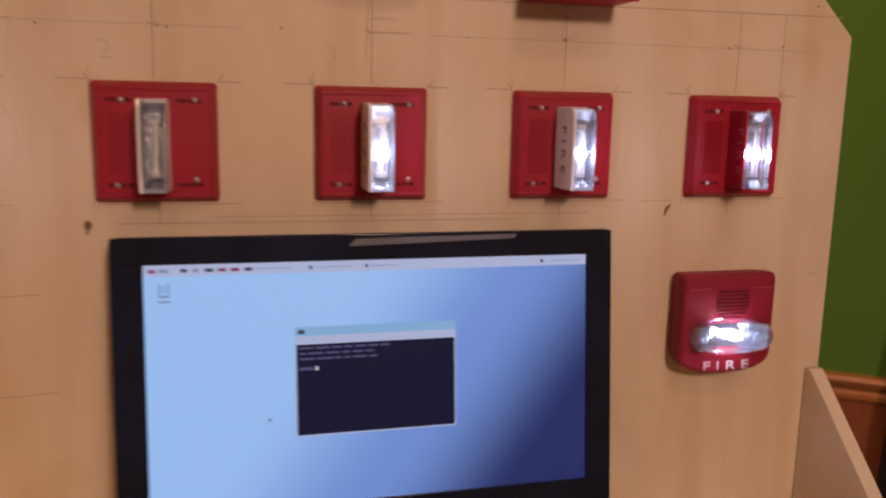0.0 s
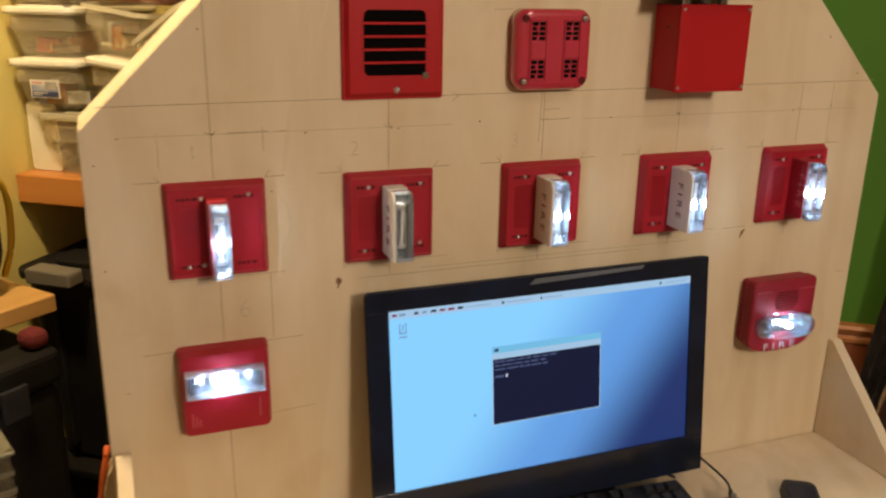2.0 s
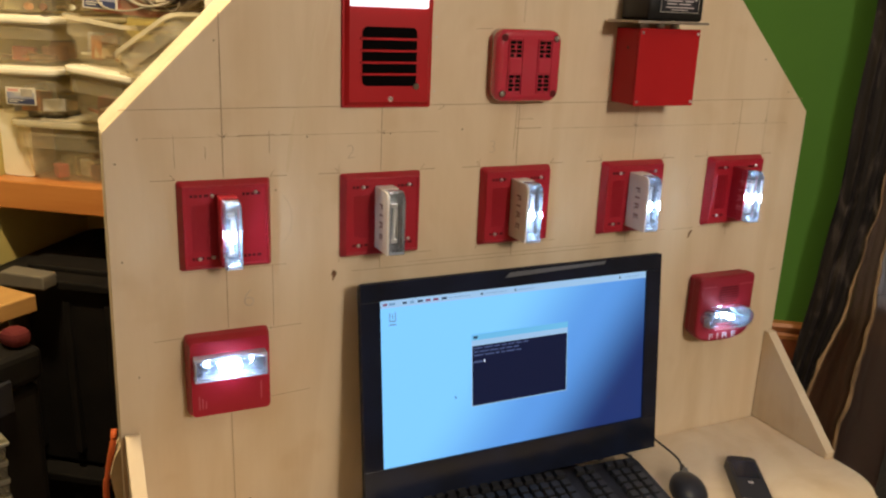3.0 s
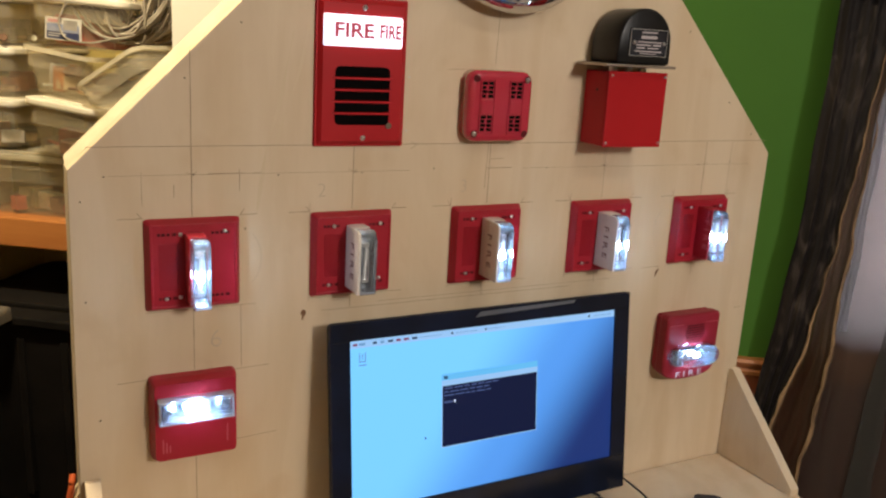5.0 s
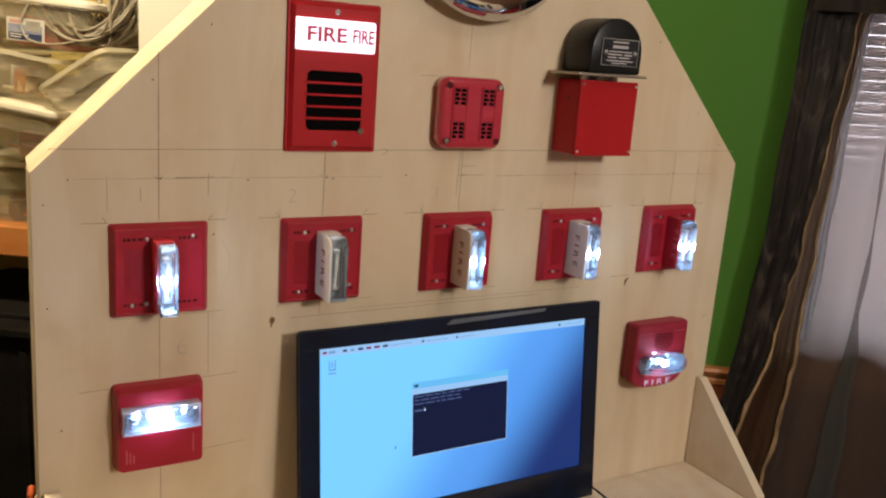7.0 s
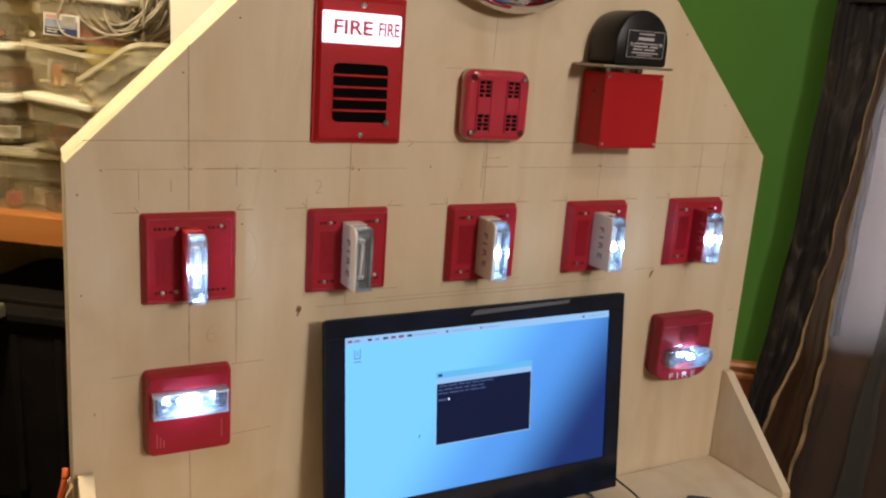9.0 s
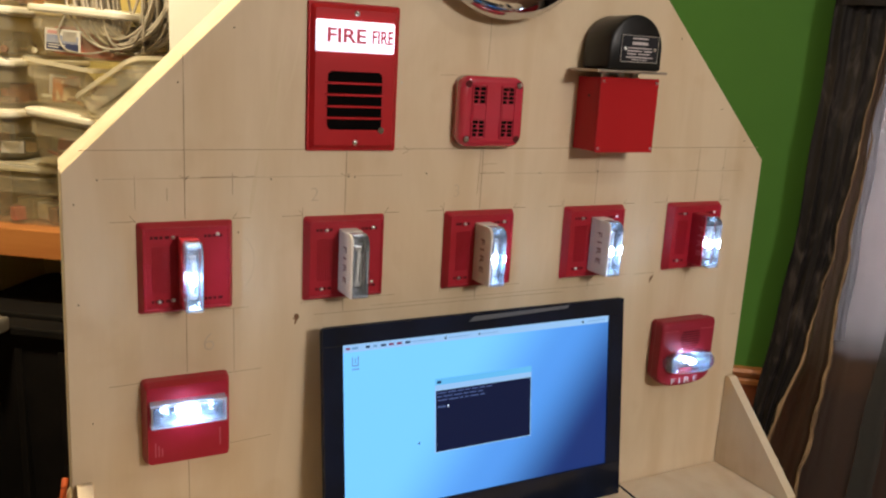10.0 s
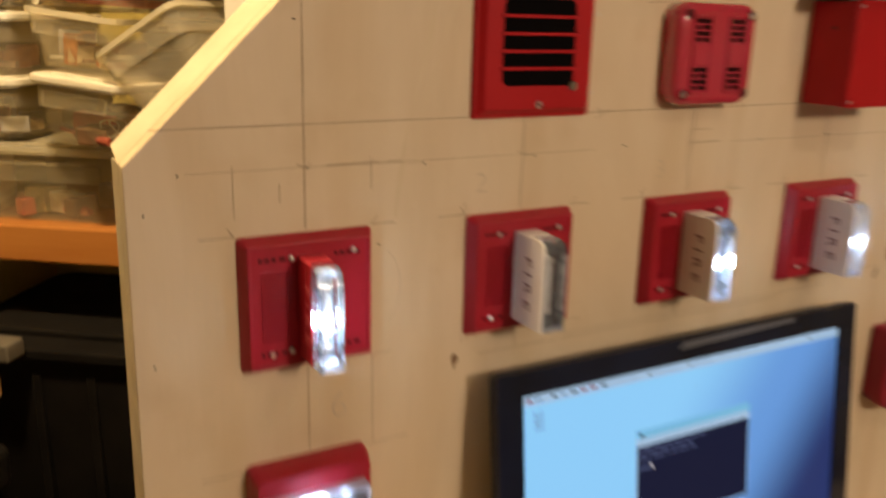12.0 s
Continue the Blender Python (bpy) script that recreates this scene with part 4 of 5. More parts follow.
desk_pts = [(BX0, -0.002), (BX1, -0.002), (BX1, -0.175)]
for q in range(9):
    a = radians(0 - 90 * q / 8)
    desk_pts.append((BX1 - 0.095 + 0.095 * math.cos(a), -0.205 + 0.095 * math.sin(a)))
for q in range(9):
    a = radians(270 - 90 * q / 8)
    desk_pts.append((BX0 + 0.095 + 0.095 * math.cos(a), -0.205 + 0.095 * math.sin(a)))
desk_pts.append((BX0, -0.175))
dk = part("desk_shelf", prism(desk_pts, DESK - T, DESK, 0.0015, axis="z"), PLY, board)
for x0 in (BX0 + 0.001, BX1 - T - 0.001):
    part("side_bracket", prism([(-0.0015, DESK + 0.001), (-0.0015, DESK + 0.168), (-0.010, DESK + 0.168), (-0.168, DESK + 0.012), (-0.168, DESK + 0.001)], x0, x0 + T, 0.0008, axis="x"), PLY, board)
    part("leg_panel", prism([(-0.0015, 0.0), (-0.0015, DESK - T - 0.001), (-0.26, DESK - T - 0.001), (-0.20, 0.55), (-0.26, 0.0)], x0, x0 + T, 0.0008, axis="x"), PLY, board)
    part("foot_panel", box(x0, x0 + T, 0.062, 0.24, 0.0, 0.50, 0.001), PLY, board)

# Pale piece of unclear kind beside the board's edge, built as a wedge.
part("rear_gusset", prism([(BX0 - 0.0005, 0.905), (BX0 - 0.012, 0.885), (BX0 - 0.019, 0.86), (BX0 - 0.014, 0.82), (BX0 - 0.0005, 0.76)], 0.020, 0.050, 0.001), PLY_EDGE, board)
P, W = 0.2032, 0.1125
ROW = 1.245


def line(x0, z0, x1, z1, w=0.0011, marks=None):
    own = marks is None
    marks = bmesh.new() if own else marks
    w *= 0.85
    d = Vector((x1 - x0, z1 - z0)).normalized() * w / 2
    vs = [marks.verts.new((x, -0.0003, z)) for x, z in ((x0 - d.y, z0 + d.x), (x1 - d.y, z1 + d.x), (x1 + d.y, z1 - d.x), (x0 + d.y, z0 - d.x))]
    marks.faces.new(vs)
    if own:
        part("pencil_line", marks, PENCIL, board)


line(-0.058, 1.3295, 1.000, 1.3345, 0.0010)
for k in range(5):
    c = P * k + W / 2
    line(c, ROW + 0.002, c + 0.0005, 1.333 if k else 1.44, 0.0012 if k < 3 else 0.0009)
    line(P * k - 0.028, ROW + 0.001, P * k - 0.001, ROW + 0.001, 0.0010)
    line(P * k + W + 0.001, ROW + 0.001, P * k + W + 0.022, ROW + 0.001, 0.0010)
    line(P * k - 0.006, ROW + 0.008, P * k, ROW, 0.0009)
    line(P * k + W + 0.006, ROW + 0.008, P * k + W, ROW, 0.0009)
    line(P * k, ROW - W - 0.002, P * k + W + 0.02, ROW - W - 0.002, 0.0007)
    line(c - 0.006, 1.2995, c, 1.296, 0.0009), line(c + 0.006, 1.2995, c, 1.296, 0.0009)
line(0.056, 1.131, 0.056, 1.052, 0.0013), line(0.056, 0.938, 0.057, 0.80, 0.0011)
line(0.1140, 1.131, 0.1144, 1.048, 0.0009), line(-0.035, 1.044, 0.0, 1.045, 0.0009), line(0.107, 1.045, 0.15, 1.046, 0.0008)
line(0.106, 0.947, 0.162, 0.950, 0.0008)
for x0, x1 in ((0.075, 0.120), (0.128, 0.140), (0.46, 0.50)):
    line(x0, 1.297, x1, 1.2975, 0.0010)
line(0.113, 1.275, 0.113, 1.302, 0.0010), line(0.036, 1.285, 0.036, 1.27, 0.0009), line(0.0, 1.26, 0.0, 1.30, 0.0007)
line(0.457, 1.268, 0.460, 1.335, 0.0009), line(0.462, 1.31, 0.486, 1.3105, 0.0008), line(0.462, 1.44, 0.464, 1.52, 0.0008)
line(0.34, 1.335, 0.348, 1.33, 0.0009), line(0.34, 1.325, 0.348, 1.33, 0.0009)
line(0.39, 1.43, 0.415, 1.431, 0.0007), line(0.985, 1.04, 1.0, 1.041, 0.0008)
for mid_x, side in ((0.118, 1), (0.80, -1)):
    arc = bmesh.new()
    for q in range(24):
        a0, a1 = radians(-60 + 5 * q), radians(-55 + 5 * q)
        line(mid_x + side * 0.022 * math.cos(a0), 1.19 + 0.035 * math.sin(a0), mid_x + side * 0.022 * math.cos(a1), 1.19 + 0.035 * math.sin(a1), 0.0006, arc)
    part("pencil_arc", arc, PENCIL_FAINT, board)
for body, x in (("2", 0.218), ("3", 0.424)):
    text("pencil_numeral", body, 0.026, PENCIL_FAINT, board, pose(x, -0.0003, 1.272) @ FACE, 0.0001, f"pencilled figure {body}", bold=-0.0006)
for k in range(1, 5):
    c = P * k + W / 2
    line(c, ROW - W - 0.001, c + 0.001, ROW - W - 0.020, 0.0009)
    line(P * k - 0.001, ROW - W - 0.006, P * k - 0.001, ROW + 0.012, 0.0007)
line(-0.035, 1.2965, 0.34, 1.2962, 0.0005), line(0.52, 1.2962, 0.97, 1.2955, 0.0005)
# Long pair: smeared saw marks above the television, drawn like the pencil lines.
line(0.22, 1.112, 0.62, 1.1115, 0.0008), line(0.30, 1.1175, 0.70, 1.1172, 0.0006), line(0.76, 1.129, 0.80, 1.1295, 0.0008)
line(0.925, 1.245, 0.926, 1.335, 0.0006), line(0.662, 1.30, 0.6625, 1.333, 0.0006)
text("pencil_numeral", "6", 0.034, PENCIL_FAINT, board, pose(0.083, -0.0003, 1.088) @ FACE, 0.0001, "pencilled figure 6", bold=-0.0006)
for x, z in ((-0.040, 1.2957), (0.0585, 1.2964), (0.161, 1.2937), (0.2633, 1.2954), (0.272, 1.2945), (0.376, 1.298), (0.56, 1.296), (0.665, 1.298), (0.857, 1.296), (0.925, 1.30), (-0.065, 1.150), (-0.0654, 1.268), (0.12, 1.228), (0.1156, 1.4734), (0.0506, 1.408), (0.965, 1.345), (0.906, 1.396), (0.804, 1.501), (-0.055, 1.0)):
    part("screw_hole", lathe([(0.0, -0.0006), (0.0010, -0.0006), (0.0010, 0.0002), (0.0, 0.0002)], 8), HOLE, board).location = (x, 0, z)
for x, z, s in ((0.196, 1.108, 0.55), (0.194, 1.112, 0.35), (0.794, 1.118, 0.5), (0.797, 1.122, 0.3), (0.075, 0.79, 0.8)):
    part("knot", prism([(s * 0.004 * math.cos(a) * (1 + 0.4 * math.sin(3 * a)) + 0.002 * math.sin(a), s * 0.012 * math.sin(a)) for a in (2 * math.pi * i / 14 for i in range(14))], -0.0004, 0.0), KNOT, board).location = (x, 0, z)


for x, z in ((0.3335, 1.418), (0.3325, 1.349)):
    part("filler_dot", lathe([(0.0, -0.0007), (0.0014, -0.0006), (0.0016, 0.0002), (0.0, 0.0002)], 8), LABEL, board).location = (x, 0, z)


STREAK = mat("darker_wood_figure", (0.60, 0.475, 0.295), 0.6, alt=(0.66, 0.53, 0.345), scale=40, amount=0.9, stretch=(1, 1, 0.3))
for dx, w in ((0.0, 0.0034), (0.011, 0.0022)):
    bend = spline([(x + dx + (0.006 if dx and z > 1.40 else 0.0), 0, z) for x, z in [(0.1789, 1.4676), (0.1696, 1.4213), (0.1603, 1.3745), (0.1473, 1.3325), (0.1397, 1.2861), (0.1347, 1.2502)]], 8)
    ribbon = bmesh.new()
    sides = [[ribbon.verts.new((p.x + k * w * (0.5 + 0.35 * math.sin(60 * p.z + dx * 900)), -0.0002, p.z)) for p in bend] for k in (-1, 1)]
    for i in range(len(bend) - 1):
        ribbon.faces.new((sides[0][i], sides[0][i + 1], sides[1][i + 1], sides[1][i]))
    part("grain_streak", ribbon, STREAK, board)


def screw(parent, x, y, z, r=0.0032, slot=True):
    s = part("screw", lathe([(0.0, 0.0), (r, 0.0), (r * 0.9, -0.0009), (r * 0.45, -0.0016), (0.0, -0.0018)], 12), STEEL, parent, smooth=True)
    s.location = (x, y, z)
    if slot:
        sl = part("slot", box(-r * 0.75, r * 0.75, -0.0021, -0.0012, -0.0004, 0.0004), HOLE, s)
        sl.rotation_euler = (0, 0.7, 0)
    return s


def strobe(k, lit, white):
    """Red square plate with a tall strobe block, its front lens clear."""
    side = "white-sided" if white else "red-sided"
    t = thing("strobe_light", pose(P * k + W / 2, -0.0005, ROW - W / 2), f"red square alarm strobe plate with {side} lens block, {'flashing' if lit else 'unlit'}", "strobe light", "row of alarm strobes")
    b = frustum(W, W, W - 0.003, W - 0.003, 0.0, -0.004, 0.004, 3)
    frustum(W - 0.003, W - 0.003, W - 0.010, W - 0.010, -0.0039, -0.011, 0.004, 3, bm=b)
    fw = W / 2 - 0.0052
    for a0, a1, b0, b1 in ((-fw, fw, fw - 0.003, fw), (-fw, fw, -fw, -fw + 0.003), (-fw, -fw + 0.003, -fw + 0.003, fw - 0.003), (fw - 0.003, fw, -fw + 0.003, fw - 0.003)):
        part("rim_bar", box(a0, a1, -0.0124, -0.0105, b0, b1, 0.0006), RED, t)
    part("plate", b, RED, t)
    for sx in (-1, 1):
        for sz in (-1, 1):
            for q, (hx, hw_) in enumerate(((-0.0095, 0.0016), (-0.0045, 0.0021), (0.0012, 0.0018), (0.0080, 0.0026))):
                part("mounting_hole", box(sx * 0.031 + hx - hw_, sx * 0.031 + hx + hw_, -0.0114, -0.0108, sz * 0.039 - 0.0017, sz * 0.039 + 0.0019, 0.0002), RED_DARK, t)
    for q in range(8):
        part("rib", box(-0.040 + 0.0028 * q, -0.0388 + 0.0028 * q, -0.0122, -0.0105, -0.028, 0.028), RED, t)
    for x, z in ((-0.028, 0.039), (0.036, 0.040), (-0.034, -0.039), (0.036, -0.034)) if k else ((-0.016, 0.039), (0.036, 0.041), (-0.033, -0.039), (-0.017, -0.038)):
        screw(t, x, -0.0118, z, 0.0026, False)
    cx, bw, z0, z1, y1 = (0.001, 0.025, -0.0425, 0.0405, -0.059) if white else (-0.0005, 0.0218, -0.0425, 0.0405, -0.059)
    zc, zh = (z0 + z1) / 2, z1 - z0
    blk = WHITE_PL if white else RED
    x0, x1 = cx - bw / 2, cx + bw / 2
    hb = -0.034
    part("strobe_block", box(x0, x1, hb, -0.0105, z0, z1, 0.0014), blk, t, f"{'off-white' if white else 'red'} plastic housing")
    side = [(hb - 0.0002, z0 + 0.0005), (hb - 0.0002, z1 - 0.0005), (y1 + 0.009, z1 - 0.0005), (y1 + 0.004, z1 - 0.004), (y1 + 0.002, z1 - 0.010), (y1 + 0.002, z0 + 0.0005)]
    if not white:
        side = [(min(max(y, hb - 0.008), hb - 0.0002), z) for y, z in side[:3]] + [(hb - 0.008, side[-1][1])]
    cheek = part("side_cheek", prism(side, x0 + 0.0001, x0 + 0.0032, 0.0006, axis="x"), blk, t, f"{'off-white' if white else 'red'} side of the lens block")
    text("lettering", "F I R E", 0.0148, INK_GREY if white else INK_PINK, cheek, pose(x0 - 0.0001, -0.034, -0.002, 90, 0, -90) @ pose(0, 0, 0, 0, 0, -90), 0.0002, "FIRE lettering down the side", squeeze=1.25, bold=0.0002)
    lx0 = x0 + (0.0034 if white else 0.0004)
    back_y = hb - (0.0004 if white else 0.0086)
    lens = prism([(back_y, z0 + 0.0005), (back_y, z1 - 0.0005), (y1 + 0.011, z1 - 0.0005), (y1 + 0.004, z1 - 0.004), (y1, z1 - 0.012), (y1, z0 + 0.0005)], lx0, x1 - 0.0004, 0.0016, axis="x")
    part("lens", lens, LENS_HAZE if lit else LENS, t, "clear moulded lens").visible_shadow = False
    lc = (lx0 + x1) / 2
    lx0 = x0 + 0.0034
    refl = part("reflector", box(lx0 + 0.0016, x1 - 0.002, hb - 0.0060, hb - 0.0012, z0 + 0.010, z1 - 0.013, 0.0008), SILVER, t, "silver reflector")
    for za, zb in ((z0 + 0.002, z0 + 0.0105), (z1 - 0.0135, z1 - 0.003)):
        low_ = za < 0
        wedge = [(hb - 0.0012, za), (hb - 0.0012, zb), (hb - 0.006, zb if low_ else za), (hb - 0.017, za if low_ else zb)]
        part("reflector_end", prism(wedge, lx0 + 0.0016, x1 - 0.002, 0.0004, axis="x"), SILVER, t)
    for sx in (lx0 + 0.0014, x1 - 0.0024):
        part("lens_edge", box(sx - 0.0005, sx + 0.0005, y1 + 0.002, y1 + 0.0032, z0 + 0.003, z1 - 0.014), MILKY, t)
    part("lens_edge", box(lx0 + 0.001, x1 - 0.0015, y1 + 0.001, y1 + 0.0030, z0 + 0.0012, z0 + 0.0042), MILKY, t)
    part("flash_tube", tube([(lc - 0.001, hb - 0.0105, z0 + 0.018), (lc + 0.001, hb - 0.0105, z1 - 0.022)], 0.0024, 10), TUBE, t)
    part("trigger_band", tube([(lc + 0.0052, hb - 0.0085, z0 + 0.015), (lc + 0.0046, hb - 0.0085, z1 - 0.026)], 0.0011, 6), STEEL, t)
    for z in (z0 + 0.016, z1 - 0.020):
        part("tube_post", box(lc - 0.005, lc + 0.004, hb - 0.013, hb - 0.0065, z - 0.0025, z + 0.0025, 0.0006), STEEL, t)
    if lit:
        part("flash", lathe([(0.0, -0.004), (0.0030, -0.0032), (0.0046, 0.0), (0.0030, 0.0032), (0.0, 0.004)], 16), LIT, t, "bright white flash", True).matrix_basis = pose(lc, hb - 0.0125, -0.006) @ Matrix.Diagonal((1, 1, 1.6, 1))
    return t


strobe(0, True, False)
strobe(1, False, True)
strobe(2, True, True)
strobe(3, True, True)
strobe(4, True, False)

# lower strobe with a horizontal lens
t = thing("strobe_light", pose(0.053, -0.0005, 0.9955), "red alarm strobe with a lit horizontal lens bar", "strobe light")
b = frustum(0.106, 0.109, 0.104, 0.107, 0.0, -0.012, 0.006, 4)
frustum(0.104, 0.107, 0.098, 0.100, -0.0119, -0.024, 0.006, 4, bm=b)
part("plate", b, RED, t)
ZL, XL = 0.018, -0.0015
frm = bmesh.new()
for a0, a1, b0, b1 in ((-0.045, 0.045, 0.0125, 0.0155), (-0.045, 0.045, -0.0150, -0.0125), (-0.045, -0.0425, -0.0124, 0.0124), (0.0425, 0.045, -0.0124, 0.0124)):
    box(XL + a0, XL + a1, -0.040, -0.0235, ZL + b0, ZL + b1, 0.0008, bm=frm)
part("lens_frame", frm, MILKY, t, "milky clear lens surround")
part("reflector", box(XL - 0.041, XL + 0.041, -0.0265, -0.0240, ZL - 0.012, ZL + 0.012, 0.0008), SILVER, t, "silver reflector")
for sx in (-1, 1):
    part("reflector_end", prism([(XL + sx * 0.040, -0.0268), (XL + sx * 0.024, -0.0268), (XL + sx * 0.034, -0.034), (XL + sx * 0.040, -0.036)], ZL - 0.0115, ZL + 0.0115, 0.0004, axis="z"), SILVER, t)
part("lens", box(XL - 0.0412, XL + 0.0412, -0.0405, -0.0375, ZL - 0.0122, ZL + 0.0122, 0.0010), LENS, t, "clear moulded lens").visible_shadow = False
part("flash", lathe([(0.0, -0.0042), (0.0035, -0.0035), (0.0052, 0.0), (0.0035, 0.0035), (0.0, 0.0042)], 16), LIT_BAR, t, "bright white flash", True).matrix_basis = pose(XL, -0.0325, ZL - 0.001) @ Matrix.Diagonal((2.7, 1, 1.3, 1))
for sx in (-0.031, 0.031):
    part("lens_boss", lathe([(0.0, -0.0365), (0.0022, -0.036), (0.003, -0.0335), (0.0, -0.033)], 12), GREY_PL, t).location = (XL + sx, 0, ZL)
for q in range(3):
    part("relief_bar", box(-0.041 + 0.004 * q, -0.0395 + 0.004 * q, -0.0246, -0.0238, -0.040, -0.022 - 0.004 * q), INK_PINK, t)
part("relief_bar", box(0.037, 0.0385, -0.0246, -0.0238, -0.036, -0.012), INK_PINK, t)

# horn strobe on the right
t = thing("horn_strobe", pose(0.863, -0.0005, 0.994), "red wall horn with a clear lit strobe lens lettered FIRE", "horn strobe")
w2, h2 = 0.116, 0.113
prof = [(-w2 / 2, h2 / 2 - 0.004), (-w2 / 2 + 0.004, h2 / 2), (w2 / 2 - 0.004, h2 / 2), (w2 / 2, h2 / 2 - 0.004), (w2 / 2, -h2 / 2 + 0.020)]
prof += [(math.copysign(w2 / 2 * abs(math.cos(a)) ** 0.7, math.cos(a)), -h2 / 2 + 0.020 - 0.022 * math.sin(a)) for a in (math.pi * i / 12 for i in range(1, 12))]
prof += [(-w2 / 2, -h2 / 2 + 0.020)]
part("base", prism([(0.95 * x, 0.96 * z) for x, z in prof], 0.0, -0.010, 0.001), RED_MATTE, t)
part("cover", prism(prof, -0.0105, -0.031, 0.004), RED_MATTE, t)
for q in range(8):
    zz = 0.006 + 0.0042 * q
    hx = 0.021 * math.sqrt(max(0.05, 1 - ((q - 4.2) / 5.2) ** 2))
    part("grille_slot", box(0.004 - hx, 0.004 + hx, -0.0316, -0.0308, zz, zz + 0.0020), RED_DARK, t)
for x in (-0.038, 0.040):
    part("relief_line", box(x - 0.014, x + 0.014, -0.0316, -0.0306, 0.0395, 0.0403), INK_PINK, t)
lensb = bmesh.new()
bmesh.ops.create_uvsphere(lensb, u_segments=28, v_segments=16, radius=1)
for v in lensb.verts:
    c = [math.copysign(abs(q) ** 0.75, q) for q in v.co]
    v.co = Vector((c[0] * 0.051, -0.0315 + min(0.0, c[1]) * 0.032 + max(0, c[1]) * 0.001, -0.013 + c[2] * 0.0185))
part("lens", lensb, LENS_HAZE, t, "clear domed lens", True).visible_shadow = False
for sx in (-1, 1):
    wedge = [(sx * 0.012, -0.0325), (sx * 0.045, -0.0325), (sx * 0.042, -0.046), (sx * 0.030, -0.044)]
    part("reflector", prism(wedge, -0.027, 0.001, 0.0006, axis="z"), SILVER, t, "silver reflector wing")
part("reflector", frustum(0.040, 0.026, 0.024, 0.014, -0.0320, -0.0345, 0.004, 4, 0, -0.013), SILVER, t, "silver reflector")
part("flash", lathe([(0.0, -0.005), (0.004, -0.004), (0.0062, 0.0), (0.004, 0.004), (0.0, 0.005)], 16), LIT_DOME, t, "bright white flash", True).matrix_basis = pose(0.002, -0.043, -0.012) @ Matrix.Diagonal((1.2, 0.7, 0.75, 1))
text("lettering", "F I R E", 0.0150, INK_WHITE, t, pose(0.001, -0.0313, -0.0495) @ FACE, 0.0003, "pale FIRE lettering", squeeze=1.5)

# tall horn with lit sign
t = thing("fire_alarm_horn", pose(0.265, -0.0005, 1.4205), "tall red alarm horn plate with a lit FIRE sign", "alarm horn")
hw, hh = 0.122, 0.183
b = frustum(hw, hh, hw - 0.002, hh - 0.002, 0.0, -0.004, 0.002, 2)
frustum(hw - 0.006, hh - 0.006, hw - 0.016, hh - 0.016, -0.0039, -0.010, 0.002, 2, bm=b)
part("plate", b, RED_METAL, t)
sgn = part("sign_lens", frustum(0.103, 0.038, 0.101, 0.036, -0.0095, -0.0155, 0.002, 3, -0.0015, 0.051), SIGN_LIT, t, "glowing white sign lens")
text("lettering", "FIRE", 0.024, SIGN_RED, sgn, pose(-0.0154, -0.0162, 0.0508) @ FACE, 0.0003, "red FIRE lettering", squeeze=1.2, bold=0.0006)
text("lettering", "FIRE", 0.023, SIGN_RED, sgn, pose(0.0325, -0.0162, 0.0508) @ FACE, 0.0003, "red FIRE lettering", squeeze=0.70, bold=0.0005)
part("grille_opening", frustum(0.074, 0.073, 0.073, 0.072, -0.0095, -0.0104, 0.007, 5, 0.0, -0.0275), VOID, t, "dark sheet standing for the shaded grille opening")
for q in range(4):
    z = -0.0060 - 0.0144 * q
    b = prism([(-0.0100, z - 0.0012), (-0.0100, z + 0.0018), (-0.0125, z + 0.0008), (-0.0125, z - 0.0012)], -0.039, 0.039, axis="x")
    part("louvre", b, RED_METAL, t)
screw(t, 0.0, -0.0102, 0.079, 0.0036)
screw(t, 0.002, -0.0102, -0.080, 0.0036)
part("pilot_lamp", lathe([(0.0, -0.012), (0.004, -0.0118), (0.005, -0.009), (0.0, -0.009)], 12), CHROME, t).location = (0.036, -0.001, -0.064)

# square speaker
t = thing("alarm_speaker", pose(0.4610, -0.0005, 1.3840), "square red alarm sounder with four slotted grilles", "alarm speaker")
sw = 0.101
b = loft([(sw, sw * 0.95, 0.0, 0.016), (sw, sw * 0.95, -0.0135, 0.016), (sw - 0.0012, sw * 0.95 - 0.0012, -0.0175, 0.016), (sw - 0.0045, sw * 0.95 - 0.0045, -0.0205, 0.015), (sw - 0.010, sw * 0.95 - 0.010, -0.0224, 0.014), (sw - 0.018, sw * 0.95 - 0.018, -0.0233, 0.013)])
hs = part("housing", b, RED_GLOSS, t)
hs.data.polygons.foreach_set("use_smooth", [len(f.vertices) == 4 for f in hs.data.polygons])
for sx in (-1, 1):
    x = sx * 0.0225
    fr_ = bmesh.new()
    for a0, a1, b0, b1 in ((-0.0118, -0.0096, -0.036, 0.036), (0.0096, 0.0118, -0.036, 0.036), (-0.0095, 0.0095, 0.0338, 0.036), (-0.0095, 0.0095, -0.036, -0.0338), (-0.0095, 0.0095, -0.0100, 0.0100)):
        box(x + a0, x + a1, -0.0254, -0.0231, b0, b1, 0.0009, bm=fr_)
    part("recess_frame", fr_, RED_GLOSS, t)
    for sz in (-1, 1):
        for q in range(4):
            z = sz * 0.0222 - 0.0084 + 0.0056 * q
            for x0_, x1_ in ((-0.0084, -0.0026 + 0.002 * (q % 2)), (0.0012, 0.0084)):
                part("slot", box(x + x0_, x + x1_, -0.0240, -0.0231, z - 0.0021, z + 0.0021), VOID, t)
